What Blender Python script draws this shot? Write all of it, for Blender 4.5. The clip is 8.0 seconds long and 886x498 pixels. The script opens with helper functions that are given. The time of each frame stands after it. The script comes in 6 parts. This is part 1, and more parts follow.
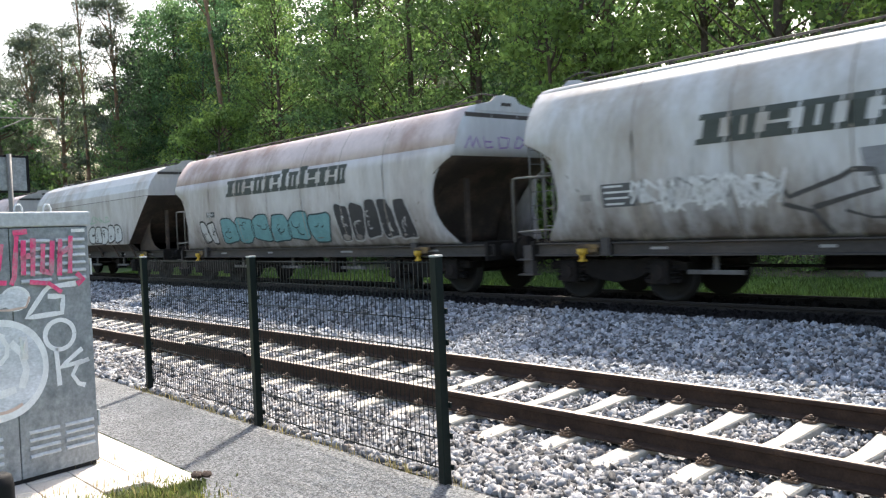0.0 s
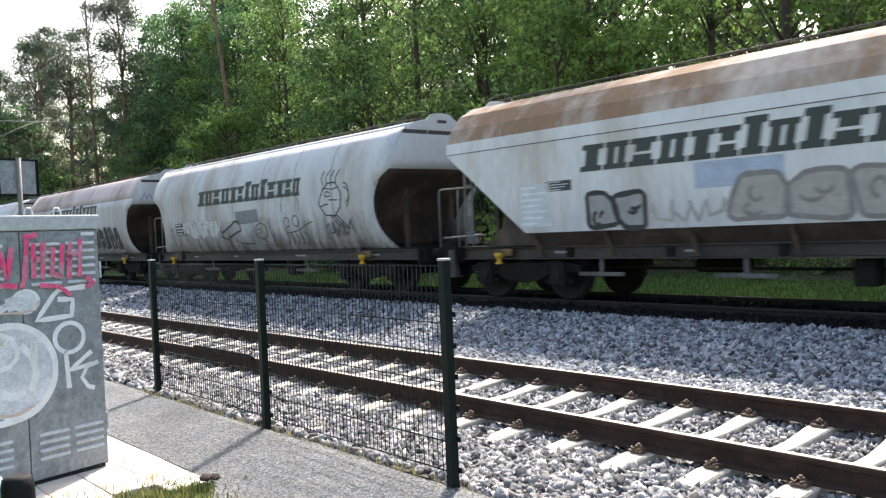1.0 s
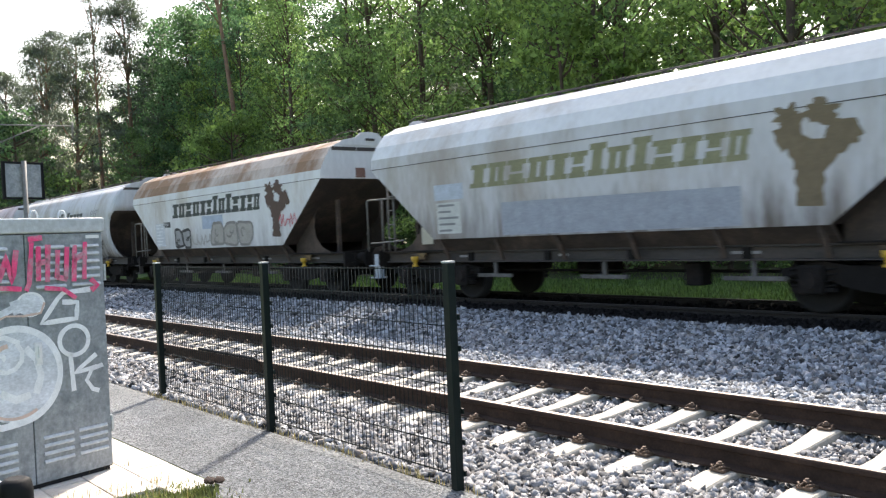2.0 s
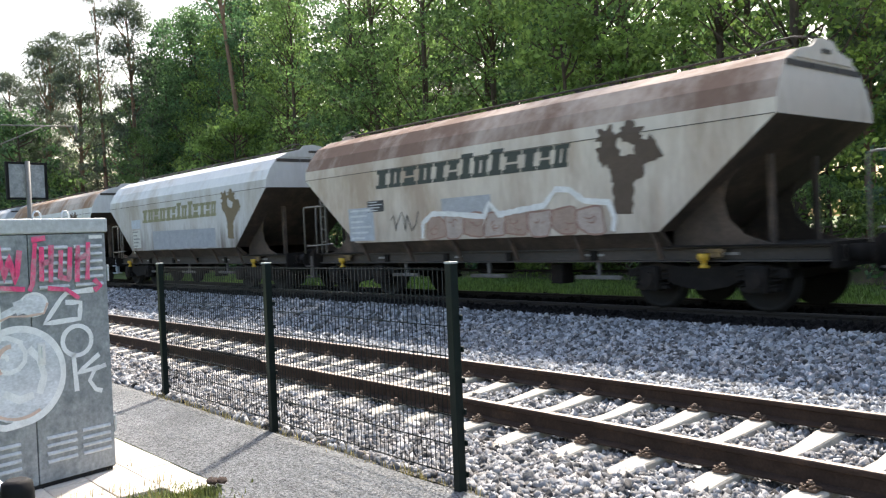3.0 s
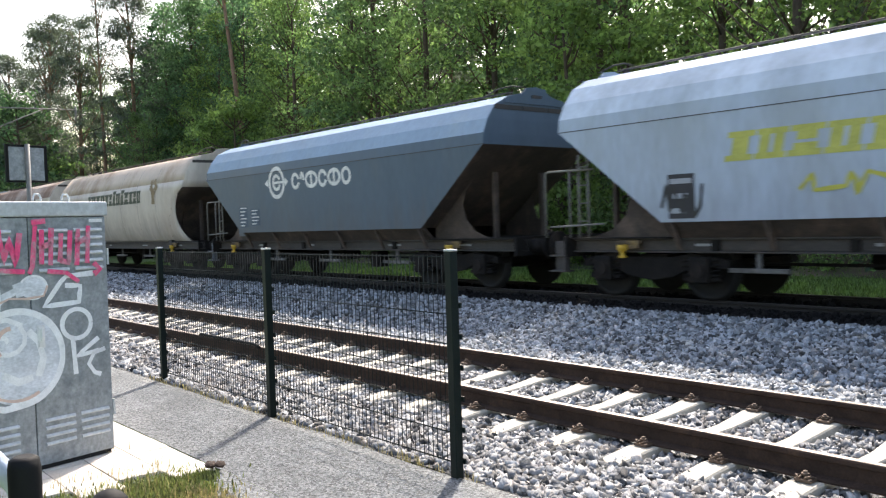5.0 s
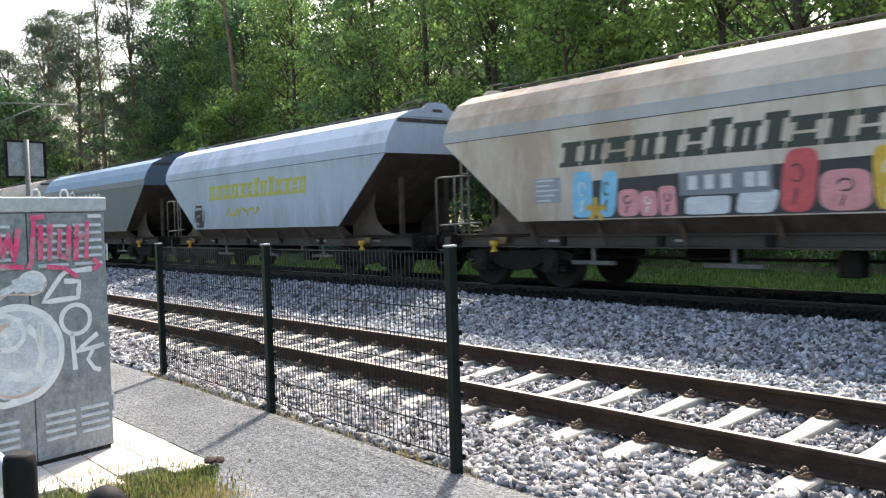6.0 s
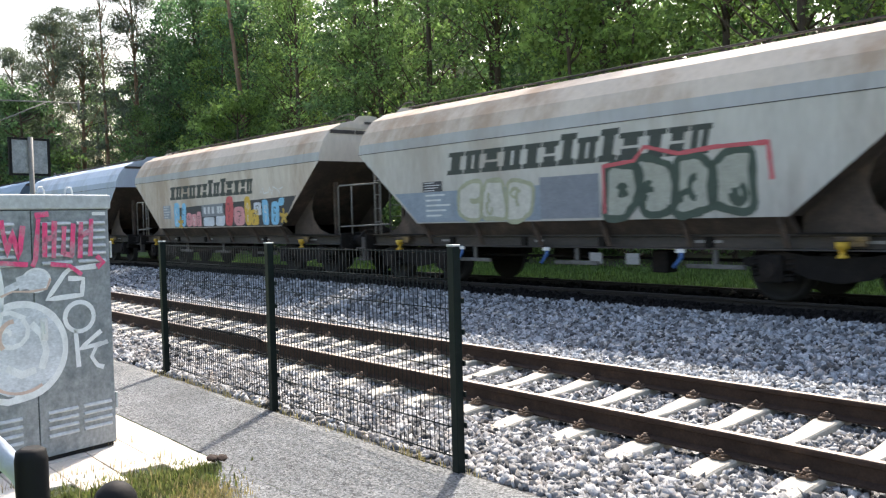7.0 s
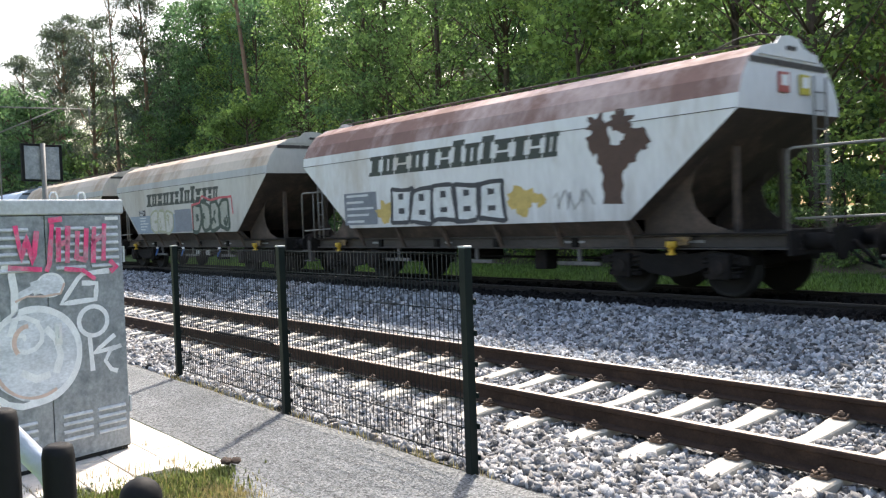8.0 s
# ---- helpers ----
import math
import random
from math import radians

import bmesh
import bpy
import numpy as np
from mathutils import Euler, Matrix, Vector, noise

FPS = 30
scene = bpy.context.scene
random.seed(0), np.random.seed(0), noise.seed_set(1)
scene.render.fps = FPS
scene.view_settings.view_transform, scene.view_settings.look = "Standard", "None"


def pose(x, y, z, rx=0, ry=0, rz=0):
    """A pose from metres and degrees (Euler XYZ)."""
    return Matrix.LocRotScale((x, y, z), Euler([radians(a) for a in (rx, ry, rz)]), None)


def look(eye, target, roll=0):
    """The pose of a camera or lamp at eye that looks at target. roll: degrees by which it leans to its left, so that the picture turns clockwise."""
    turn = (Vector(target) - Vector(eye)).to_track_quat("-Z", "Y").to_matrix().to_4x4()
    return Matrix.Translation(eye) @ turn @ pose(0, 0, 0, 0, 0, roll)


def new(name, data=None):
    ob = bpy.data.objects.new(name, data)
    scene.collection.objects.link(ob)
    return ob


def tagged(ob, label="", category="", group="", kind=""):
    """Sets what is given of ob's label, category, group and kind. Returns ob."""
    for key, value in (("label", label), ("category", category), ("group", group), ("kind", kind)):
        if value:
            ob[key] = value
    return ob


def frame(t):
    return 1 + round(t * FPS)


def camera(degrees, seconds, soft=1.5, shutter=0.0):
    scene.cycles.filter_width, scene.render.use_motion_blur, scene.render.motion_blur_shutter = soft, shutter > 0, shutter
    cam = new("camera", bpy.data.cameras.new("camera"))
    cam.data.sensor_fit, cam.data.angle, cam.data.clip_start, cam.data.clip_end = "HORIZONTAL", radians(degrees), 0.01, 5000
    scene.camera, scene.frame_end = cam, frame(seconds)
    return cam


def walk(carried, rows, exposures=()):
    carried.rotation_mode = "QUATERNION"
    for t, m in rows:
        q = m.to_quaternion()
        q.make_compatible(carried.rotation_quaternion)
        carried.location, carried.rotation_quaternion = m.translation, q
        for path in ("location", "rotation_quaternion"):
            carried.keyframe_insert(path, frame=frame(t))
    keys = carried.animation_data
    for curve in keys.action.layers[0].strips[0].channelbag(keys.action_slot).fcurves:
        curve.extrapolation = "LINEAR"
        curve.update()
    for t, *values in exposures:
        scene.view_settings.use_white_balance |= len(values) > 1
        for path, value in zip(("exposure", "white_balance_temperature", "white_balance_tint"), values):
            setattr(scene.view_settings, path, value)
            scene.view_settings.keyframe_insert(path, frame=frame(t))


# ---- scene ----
cam = camera(55.2, 8.0, soft=1.25, shutter=0.14)
PATH = [
    (0, (-0.001, 0.013, 1.503), (-1.511, 1.323, 1.452), -2.5),
    (0.5, (-0.005, 0.007, 1.502), (-1.519, 1.313, 1.457), -2.7),
    (1, (0.001, 0.001, 1.505), (-1.52, 1.3, 1.462), -2.5),
    (1.5, (-0.003, 0.005, 1.502), (-1.528, 1.299, 1.463), -2.5),
    (3, (-0.005, 0.011, 1.503), (-1.537, 1.296, 1.469), -2.5),
    (3.5, (0.0, 0.001, 1.503), (-1.531, 1.287, 1.465), -2.3),
    (4, (-0.005, 0.011, 1.501), (-1.537, 1.296, 1.457), -2.1),
    (4.5, (-0.002, 0.0, 1.5), (-1.533, 1.285, 1.447), -1.9),
    (6, (-0.007, 0.007, 1.499), (-1.537, 1.293, 1.427), -1.8),
    (6.5, (-0.002, -0.001, 1.498), (-1.533, 1.284, 1.425), -1.7),
    (7, (-0.006, -0.002, 1.499), (-1.54, 1.28, 1.426), -1.5),
    (7.5, (-0.008, 0.005, 1.499), (-1.547, 1.281, 1.429), -1.7),
    (8, (-0.01, -0.014, 1.492), (-1.559, 1.251, 1.426), -2.0),
]
walk(cam, [(t, look(eye, target, roll)) for t, eye, target, roll in PATH],
     [(t, stops, 6700, 12) for t, stops in ((0, 1.24), (0.5, 1.12), (1, 1.22), (1.5, 1.22), (3, 1.2), (3.5, 1.28), (4, 1.14), (4.5, 1.24), (6, 1.2), (6.5, 1.14), (7, 1.22), (7.5, 1.22), (8, 1.22))])

# ---------- light ----------
SUN_AZ = Vector((-0.62, 0.78, 0)).normalized()
SUN_EL = radians(46.5)
sun_dir = SUN_AZ * math.cos(SUN_EL) + Vector((0, 0, math.sin(SUN_EL)))
world = bpy.data.worlds.new("sky")
scene.world = world
world.use_nodes = True
nt = world.node_tree
sky = nt.nodes.new("ShaderNodeTexSky")
sky.sky_type = "NISHITA"
sky.sun_disc = False
sky.sun_elevation = SUN_EL
sky.sun_rotation = math.atan2(SUN_AZ.x, SUN_AZ.y)
sky.air_density = 1.3
sky.dust_density = 4.0
nt.links.new(sky.outputs[0], nt.nodes["Background"].inputs[0])
nt.nodes["Background"].inputs[1].default_value = 0.15
sun = new("sun", bpy.data.lights.new("sun", "SUN"))
sun.data.energy = 3.5
sun.data.angle = radians(2.2)
sun.data.color = (1.0, 0.95, 0.87)
sun.matrix_world = look(sun_dir * 60, (0, 0, 0))


# ---------- materials ----------
def mat(name, base, rough=0.8, metal=0.0, var=0.25, scale=6.0, fine=60.0, bump=0.2, second=None, amount=0.5,
        stretch=(1, 1, 1), island=0.0, translucent=0.0, rand=0.0, spec=0.5, speck=0.0, drip=0.0):
    """Principled surface: base colour varied by two noises, an optional second colour in patches, bump."""
    m = bpy.data.materials.new(name)
    m.use_nodes = True
    n, l = m.node_tree.nodes, m.node_tree.links
    p = n["Principled BSDF"]
    p.inputs["Roughness"].default_value = rough
    p.inputs["Metallic"].default_value = metal
    p.inputs["Specular IOR Level"].default_value = spec
    co = n.new("ShaderNodeTexCoord")
    mp = n.new("ShaderNodeMapping")
    mp.inputs["Scale"].default_value = stretch
    l.new(co.outputs["Object"], mp.inputs[0])
    big = n.new("ShaderNodeTexNoise")
    big.inputs["Scale"].default_value = scale
    big.inputs["Detail"].default_value = 6
    big.inputs["Roughness"].default_value = 0.65
    l.new(mp.outputs[0], big.inputs[0])
    small = n.new("ShaderNodeTexNoise")
    small.inputs["Scale"].default_value = fine
    small.inputs["Detail"].default_value = 3
    l.new(mp.outputs[0], small.inputs[0])
    ramp = n.new("ShaderNodeMapRange")
    ramp.inputs[1].default_value, ramp.inputs[2].default_value = 0.25, 0.75
    ramp.inputs[3].default_value, ramp.inputs[4].default_value = 1 - var, 1 + var
    l.new(big.outputs["Fac"], ramp.inputs[0])
    ramp2 = n.new("ShaderNodeMapRange")
    ramp2.inputs[1].default_value, ramp2.inputs[2].default_value = 0.25, 0.75
    ramp2.inputs[3].default_value, ramp2.inputs[4].default_value = 1 - var * 0.7, 1 + var * 0.7
    l.new(small.outputs["Fac"], ramp2.inputs[0])
    mul = n.new("ShaderNodeMath")
    mul.operation = "MULTIPLY"
    l.new(ramp.outputs[0], mul.inputs[0])
    l.new(ramp2.outputs[0], mul.inputs[1])
    value = mul.outputs[0]
    if island or rand:
        src = n.new("ShaderNodeNewGeometry").outputs["Random Per Island"] if island else n.new("ShaderNodeObjectInfo").outputs["Random"]
        r3 = n.new("ShaderNodeMapRange")
        r3.inputs[3].default_value, r3.inputs[4].default_value = 1 - (island or rand), 1 + (island or rand)
        l.new(src, r3.inputs[0])
        m3 = n.new("ShaderNodeMath")
        m3.operation = "MULTIPLY"
        l.new(value, m3.inputs[0])
        l.new(r3.outputs[0], m3.inputs[1])
        value = m3.outputs[0]
    col = n.new("ShaderNodeRGB")
    col.outputs[0].default_value = (*base, 1)
    colour = col.outputs[0]
    if second:
        mix = n.new("ShaderNodeMix")
        mix.data_type = "RGBA"
        pick = n.new("ShaderNodeMapRange")
        pick.inputs[1].default_value, pick.inputs[2].default_value = 0.62 - 0.3 * amount, 0.78 - 0.3 * amount
        patch = n.new("ShaderNodeTexNoise")
        patch.inputs["Scale"].default_value = scale * 0.55
        patch.inputs["Detail"].default_value = 7
        patch.inputs["Roughness"].default_value = 0.7
        l.new(mp.outputs[0], patch.inputs[0])
        l.new(patch.outputs["Fac"], pick.inputs[0])
        l.new(pick.outputs[0], mix.inputs[0])
        l.new(colour, mix.inputs[6])
        mix.inputs[7].default_value = (*second, 1)
        colour = mix.outputs[2]
    if speck:
        # light grit in a darker binder
        vor = n.new("ShaderNodeTexVoronoi")
        vor.inputs["Scale"].default_value = 70
        l.new(co.outputs["Object"], vor.inputs[0])
        sepc = n.new("ShaderNodeSeparateColor")
        l.new(vor.outputs["Color"], sepc.inputs[0])
        rs = n.new("ShaderNodeMapRange")
        rs.inputs[3].default_value, rs.inputs[4].default_value = 1 - 0.45 * speck, 1 + 0.55 * speck
        l.new(sepc.outputs[0], rs.inputs[0])
        ms2 = n.new("ShaderNodeMath")
        ms2.operation = "MULTIPLY"
        l.new(value, ms2.inputs[0])
        l.new(rs.outputs[0], ms2.inputs[1])
        value = ms2.outputs[0]
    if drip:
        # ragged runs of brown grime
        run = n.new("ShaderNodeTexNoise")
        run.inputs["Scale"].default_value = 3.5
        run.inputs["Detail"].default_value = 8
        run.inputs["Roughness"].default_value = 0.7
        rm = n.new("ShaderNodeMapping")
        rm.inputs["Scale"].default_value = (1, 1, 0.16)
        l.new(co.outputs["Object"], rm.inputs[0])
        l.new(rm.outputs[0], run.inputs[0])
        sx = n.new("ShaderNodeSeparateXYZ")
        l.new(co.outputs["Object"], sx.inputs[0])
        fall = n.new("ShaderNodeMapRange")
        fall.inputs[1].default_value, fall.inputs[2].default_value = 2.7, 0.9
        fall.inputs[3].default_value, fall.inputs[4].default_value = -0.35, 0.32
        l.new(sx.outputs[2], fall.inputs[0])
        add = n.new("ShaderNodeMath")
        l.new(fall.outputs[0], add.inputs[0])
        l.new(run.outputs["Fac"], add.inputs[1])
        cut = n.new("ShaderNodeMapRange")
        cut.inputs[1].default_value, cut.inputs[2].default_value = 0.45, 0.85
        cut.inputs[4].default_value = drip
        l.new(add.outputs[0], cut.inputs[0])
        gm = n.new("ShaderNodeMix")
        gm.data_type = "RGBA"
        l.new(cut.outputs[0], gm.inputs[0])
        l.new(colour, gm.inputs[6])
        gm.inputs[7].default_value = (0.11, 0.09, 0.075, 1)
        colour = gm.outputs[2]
    sc = n.new("ShaderNodeVectorMath")
    sc.operation = "SCALE"
    l.new(colour, sc.inputs[0])
    l.new(value, sc.inputs["Scale"])
    l.new(sc.outputs[0], p.inputs["Base Color"])
    if bump:
        b = n.new("ShaderNodeBump")
        b.inputs["Strength"].default_value = bump
        b.inputs["Distance"].default_value = 0.02
        l.new(small.outputs["Fac"], b.inputs["Height"])
        l.new(b.outputs[0], p.inputs["Normal"])
    if translucent:
        tr = n.new("ShaderNodeBsdfTranslucent")
        tint = n.new("ShaderNodeVectorMath")
        tint.operation = "MULTIPLY"
        tint.inputs[1].default_value = (1.2, 1.35, 0.95)
        l.new(sc.outputs[0], tint.inputs[0])
        l.new(tint.outputs[0], tr.inputs[0])
        ms = n.new("ShaderNodeMixShader")
        ms.inputs[0].default_value = translucent
        l.new(p.outputs[0], ms.inputs[1])
        l.new(tr.outputs[0], ms.inputs[2])
        l.new(ms.outputs[0], n["Material Output"].inputs[0])
    return m


M_GRASS = mat("grass ground", (0.105, 0.165, 0.052), 0.95, var=0.4, scale=0.6, fine=14, bump=0.6, second=(0.12, 0.09, 0.05), amount=0.4)
M_SOIL = mat("forest soil", (0.06, 0.05, 0.03), 0.95, var=0.4, scale=0.5, fine=9, bump=0.6, second=(0.05, 0.07, 0.02), amount=0.6)
M_PATH = mat("worn asphalt", (0.13, 0.137, 0.139), 0.9, var=0.28, scale=1.2, fine=75, bump=0.9, second=(0.165, 0.17, 0.17), amount=0.4, speck=1.35)
M_BED = mat("ballast bed", (0.075, 0.073, 0.07), 0.9, var=0.55, scale=9, fine=32, bump=1.0)
M_STONE = mat("ballast stone", (0.21, 0.225, 0.245), 0.8, var=0.3, scale=8, fine=50, bump=0.4, island=0.9, second=(0.3, 0.28, 0.25), amount=0.3)
M_STONE_DARK = mat("track ballast stone", (0.222, 0.222, 0.225), 0.8, var=0.3, scale=8, fine=50, bump=0.4, island=0.9, second=(0.2, 0.165, 0.14), amount=0.3)
# near-black: the train's shade is mixed into this dusty stone colour
M_STONE_SHADE = mat("ballast stone with train shade and brake dust", (0.013, 0.012, 0.012), 0.95, spec=0.1, var=0.3, scale=8, fine=50, bump=0.3, island=0.5)
M_SLEEPER = mat("sleeper concrete", (0.46, 0.42, 0.35), 0.85, var=0.18, scale=5, fine=70, bump=0.25, second=(0.5, 0.42, 0.3), amount=0.25)
M_RAIL = mat("rusty rail", (0.043, 0.027, 0.02), 0.85, 0.0, spec=0.22, var=0.35, scale=5, fine=60, bump=0.25, second=(0.07, 0.042, 0.028), amount=0.4)
M_RAILTOP = mat("rail running surface", (0.3, 0.25, 0.22), 0.45, 0.7, var=0.2, scale=4, fine=50, bump=0.05)
# darker copy of the rail colour, with shade from the train put in
M_RAILSHADE = mat("grimy rail with train shade", (0.022, 0.018, 0.016), 0.75, 0.2, var=0.3, scale=5, fine=60, bump=0.25)
M_CLIP = mat("rail clip steel", (0.12, 0.08, 0.055), 0.7, 0.3, var=0.3, scale=20, bump=0.2)
M_FENCE = mat("green coated steel", (0.003, 0.0095, 0.0085), 0.5, spec=0.22, var=0.2, scale=10, fine=80, bump=0.05, second=(0.01, 0.016, 0.013), amount=0.3)
M_CAP = mat("pale post cap", (0.4, 0.42, 0.42), 0.5, var=0.1, scale=12, bump=0.05)
M_ZINC = mat("galvanised sheet", (0.31, 0.335, 0.35), 0.55, 0.15, var=0.24, scale=13, fine=40, bump=0.06, second=(0.22, 0.245, 0.258), amount=0.6, spec=0.3)
M_ZINC2 = mat("galvanised lid", (0.5, 0.53, 0.545), 0.5, 0.2, var=0.15, scale=10, fine=40, bump=0.06, second=(0.5, 0.53, 0.54), amount=0.4, spec=0.3)
M_GAP = mat("black gap", (0.015, 0.015, 0.015), 0.9, var=0.1)
M_PAVER = mat("pale concrete paver", (0.6, 0.55, 0.49), 0.9, var=0.12, scale=4, fine=60, bump=0.3, second=(0.5, 0.43, 0.36), amount=0.35, rand=0.1)
M_BLACK = mat("black painted steel", (0.008, 0.008, 0.009), 0.7, var=0.2, scale=20, bump=0.05, spec=0.2)
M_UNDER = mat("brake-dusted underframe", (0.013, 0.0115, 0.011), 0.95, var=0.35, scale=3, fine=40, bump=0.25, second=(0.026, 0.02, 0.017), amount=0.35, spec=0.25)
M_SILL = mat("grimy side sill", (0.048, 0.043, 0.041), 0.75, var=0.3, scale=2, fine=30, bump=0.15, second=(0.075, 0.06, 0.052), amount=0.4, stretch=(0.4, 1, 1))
M_HOPPER = mat("rust-brown hopper steel", (0.05, 0.038, 0.032), 0.85, var=0.35, scale=1.6, fine=30, bump=0.2, second=(0.11, 0.078, 0.06), amount=0.5)
M_YELLOW = mat("yellow paint", (0.55, 0.34, 0.03), 0.6, var=0.25, scale=15, bump=0.1)
M_BOARD = mat("weathered grey board", (0.13, 0.125, 0.12), 0.85, var=0.3, scale=4, fine=40, bump=0.15, second=(0.06, 0.055, 0.05), amount=0.4)
M_OCHRE = mat("grimy ochre paint", (0.2, 0.13, 0.05), 0.8, var=0.35, scale=9, fine=40, bump=0.15, second=(0.07, 0.05, 0.035), amount=0.6)
M_WHITE = mat("white paint", (0.75, 0.76, 0.76), 0.7, var=0.1, scale=12, bump=0.05)
M_STENCIL = mat("faded stencil paint", (0.3, 0.3, 0.3), 0.8, var=0.2, scale=20, bump=0.05)
M_RAILING = mat("weathered grey tube", (0.16, 0.155, 0.145), 0.6, var=0.25, scale=9, bump=0.1)
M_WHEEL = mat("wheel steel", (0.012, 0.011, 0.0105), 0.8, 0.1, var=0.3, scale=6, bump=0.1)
M_BARK = mat("bark", (0.09, 0.065, 0.05), 0.95, var=0.4, scale=4, fine=25, bump=0.8, stretch=(1, 1, 0.3))
M_PINEBARK = mat("pine bark", (0.21, 0.13, 0.09), 0.95, var=0.4, scale=4, fine=25, bump=0.8, stretch=(1, 1, 0.35))
M_LEAF = mat("fresh leaf", (0.145, 0.212, 0.092), 0.55, var=0.3, scale=0.35, fine=3, bump=0, island=0.5, translucent=0.66)
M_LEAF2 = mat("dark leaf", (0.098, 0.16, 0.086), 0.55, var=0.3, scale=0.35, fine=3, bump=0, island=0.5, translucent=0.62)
M_LEAF3 = mat("yellow-green leaf", (0.175, 0.245, 0.085), 0.55, var=0.3, scale=0.35, fine=3, bump=0, island=0.45, translucent=0.66)
M_LEAF4 = mat("blue-green leaf", (0.08, 0.145, 0.085), 0.5, var=0.3, scale=0.35, fine=3, bump=0, island=0.5, translucent=0.6)
LEAVES = [M_LEAF, M_LEAF, M_LEAF2, M_LEAF3, M_LEAF4]
M_NEEDLE = mat("pine needle", (0.12, 0.138, 0.115), 0.7, var=0.25, scale=0.4, fine=3, bump=0, island=0.4, translucent=0.35)
M_BLADE = mat("grass blade", (0.125, 0.2, 0.06), 0.7, var=0.2, scale=2, fine=9, bump=0, island=0.4, translucent=0.4)
M_MOSS = mat("mossy weed", (0.16, 0.175, 0.06), 0.8, var=0.4, scale=6, fine=30, bump=0, island=0.6, translucent=0.25)
M_DRY = mat("dry grass", (0.33, 0.26, 0.14), 0.8, var=0.2, scale=2, fine=9, bump=0, island=0.4, translucent=0.3)


# ---------- mesh helpers ----------
def part(name, bm, material, parent=None, label=""):
    """Links a bmesh as one mesh object, under a thing or a part."""
    me = bpy.data.meshes.new(name)
    bm.to_mesh(me)
    bm.free()
    me.materials.append(material)
    ob = new(name, me)
    ob.parent = parent
    return tagged(ob, label) if label else ob


def share(name, me, material, parent=None, m=None, label=""):
    """An object of its own on a shared mesh, with its own material."""
    ob = new(name, me)
    if not me.materials:
        me.materials.append(material)
    if me.materials[0] != material:
        ob.material_slots[0].link = "OBJECT"
        ob.material_slots[0].material = material
    ob.parent = parent
    if m is not None:
        ob.matrix_basis = m
    return tagged(ob, label) if label else ob


def mesh_of(bm, name):
    me = bpy.data.meshes.new(name)
    bm.to_mesh(me)
    bm.free()
    return me


def thing(name, label, category, group="", m=None, kind=""):
    ob = new(name)
    if m is not None:
        ob.matrix_basis = m
    return tagged(ob, label, category, group, kind)


def box(bm, x0, x1, y0, y1, z0, z1, bevel=0.0, m=None):
    mid = Matrix.Translation(((x0 + x1) / 2, (y0 + y1) / 2, (z0 + z1) / 2)) @ Matrix.Diagonal((x1 - x0, y1 - y0, z1 - z0, 1))
    made = bmesh.ops.create_cube(bm, size=1, matrix=mid)["verts"]
    if bevel:
        edges = list({e for v in made for e in v.link_edges})
        made = list({v for f in bmesh.ops.bevel(bm, geom=edges, offset=bevel, segments=2, affect="EDGES", profile=0.5)["faces"] for v in f.verts} | {v for v in made if v.is_valid})
    if m is not None:
        bmesh.ops.transform(bm, matrix=m, verts=[v for v in made if v.is_valid])
    return bm


def tube(bm, pts, r, sides=6, cap=True):
    """A round bar of radius r (a number or one per point) along points."""
    pts = [Vector(p) for p in pts]
    rings = []
    for i, p in enumerate(pts):
        d = (pts[min(i + 1, len(pts) - 1)] - pts[max(i - 1, 0)]).normalized()
        a = d.orthogonal().normalized() if not rings else (rings_a - d * rings_a.dot(d)).normalized()
        rings_a = a
        b = d.cross(a)
        rr = r[i] if isinstance(r, (list, tuple)) else r
        rings.append([bm.verts.new(p + (a * math.cos(k * math.tau / sides) + b * math.sin(k * math.tau / sides)) * rr) for k in range(sides)])
    for u, v in zip(rings, rings[1:]):
        for k in range(sides):
            f = bm.faces.new((u[k], u[(k + 1) % sides], v[(k + 1) % sides], v[k]))
            f.smooth = True
    if cap:
        bm.faces.new(rings[0][::-1])
        bm.faces.new(rings[-1])
    return bm


def prism(bm, outline, x0, x1):
    """An outline in (y, z) drawn out along x."""
    a = [bm.verts.new((x0, y, z)) for y, z in outline]
    b = [bm.verts.new((x1, y, z)) for y, z in outline]
    n = len(outline)
    for i in range(n):
        bm.faces.new((a[i], a[(i + 1) % n], b[(i + 1) % n], b[i]))
    bm.faces.new(a[::-1])
    bm.faces.new(b)
    bmesh.ops.recalc_face_normals(bm, faces=bm.faces[:])
    return bm


def numpy_mesh(name, verts, faces, smooth=False):
    """A mesh from arrays; all faces have the same number of corners."""
    me = bpy.data.meshes.new(name)
    k = faces.shape[1]
    me.vertices.add(len(verts))
    me.vertices.foreach_set("co", verts.astype(np.float32).ravel())
    me.loops.add(faces.size)
    me.loops.foreach_set("vertex_index", faces.astype(np.int32).ravel())
    me.polygons.add(len(faces))
    me.polygons.foreach_set("loop_start", np.arange(0, faces.size, k, dtype=np.int32))
    me.polygons.foreach_set("loop_total", np.full(len(faces), k, dtype=np.int32))
    me.update(calc_edges=True)
    me.validate()
    return me


def random_turns(rng, n):
    q = rng.normal(size=(n, 4))
    q /= np.linalg.norm(q, axis=1)[:, None]
    w, x, y, z = q.T
    return np.stack([np.stack([1 - 2 * (y * y + z * z), 2 * (x * y - z * w), 2 * (x * z + y * w)], -1),
                     np.stack([2 * (x * y + z * w), 1 - 2 * (x * x + z * z), 2 * (y * z - x * w)], -1),
                     np.stack([2 * (x * z - y * w), 2 * (y * z + x * w), 1 - 2 * (x * x + y * y)], -1)], 1)


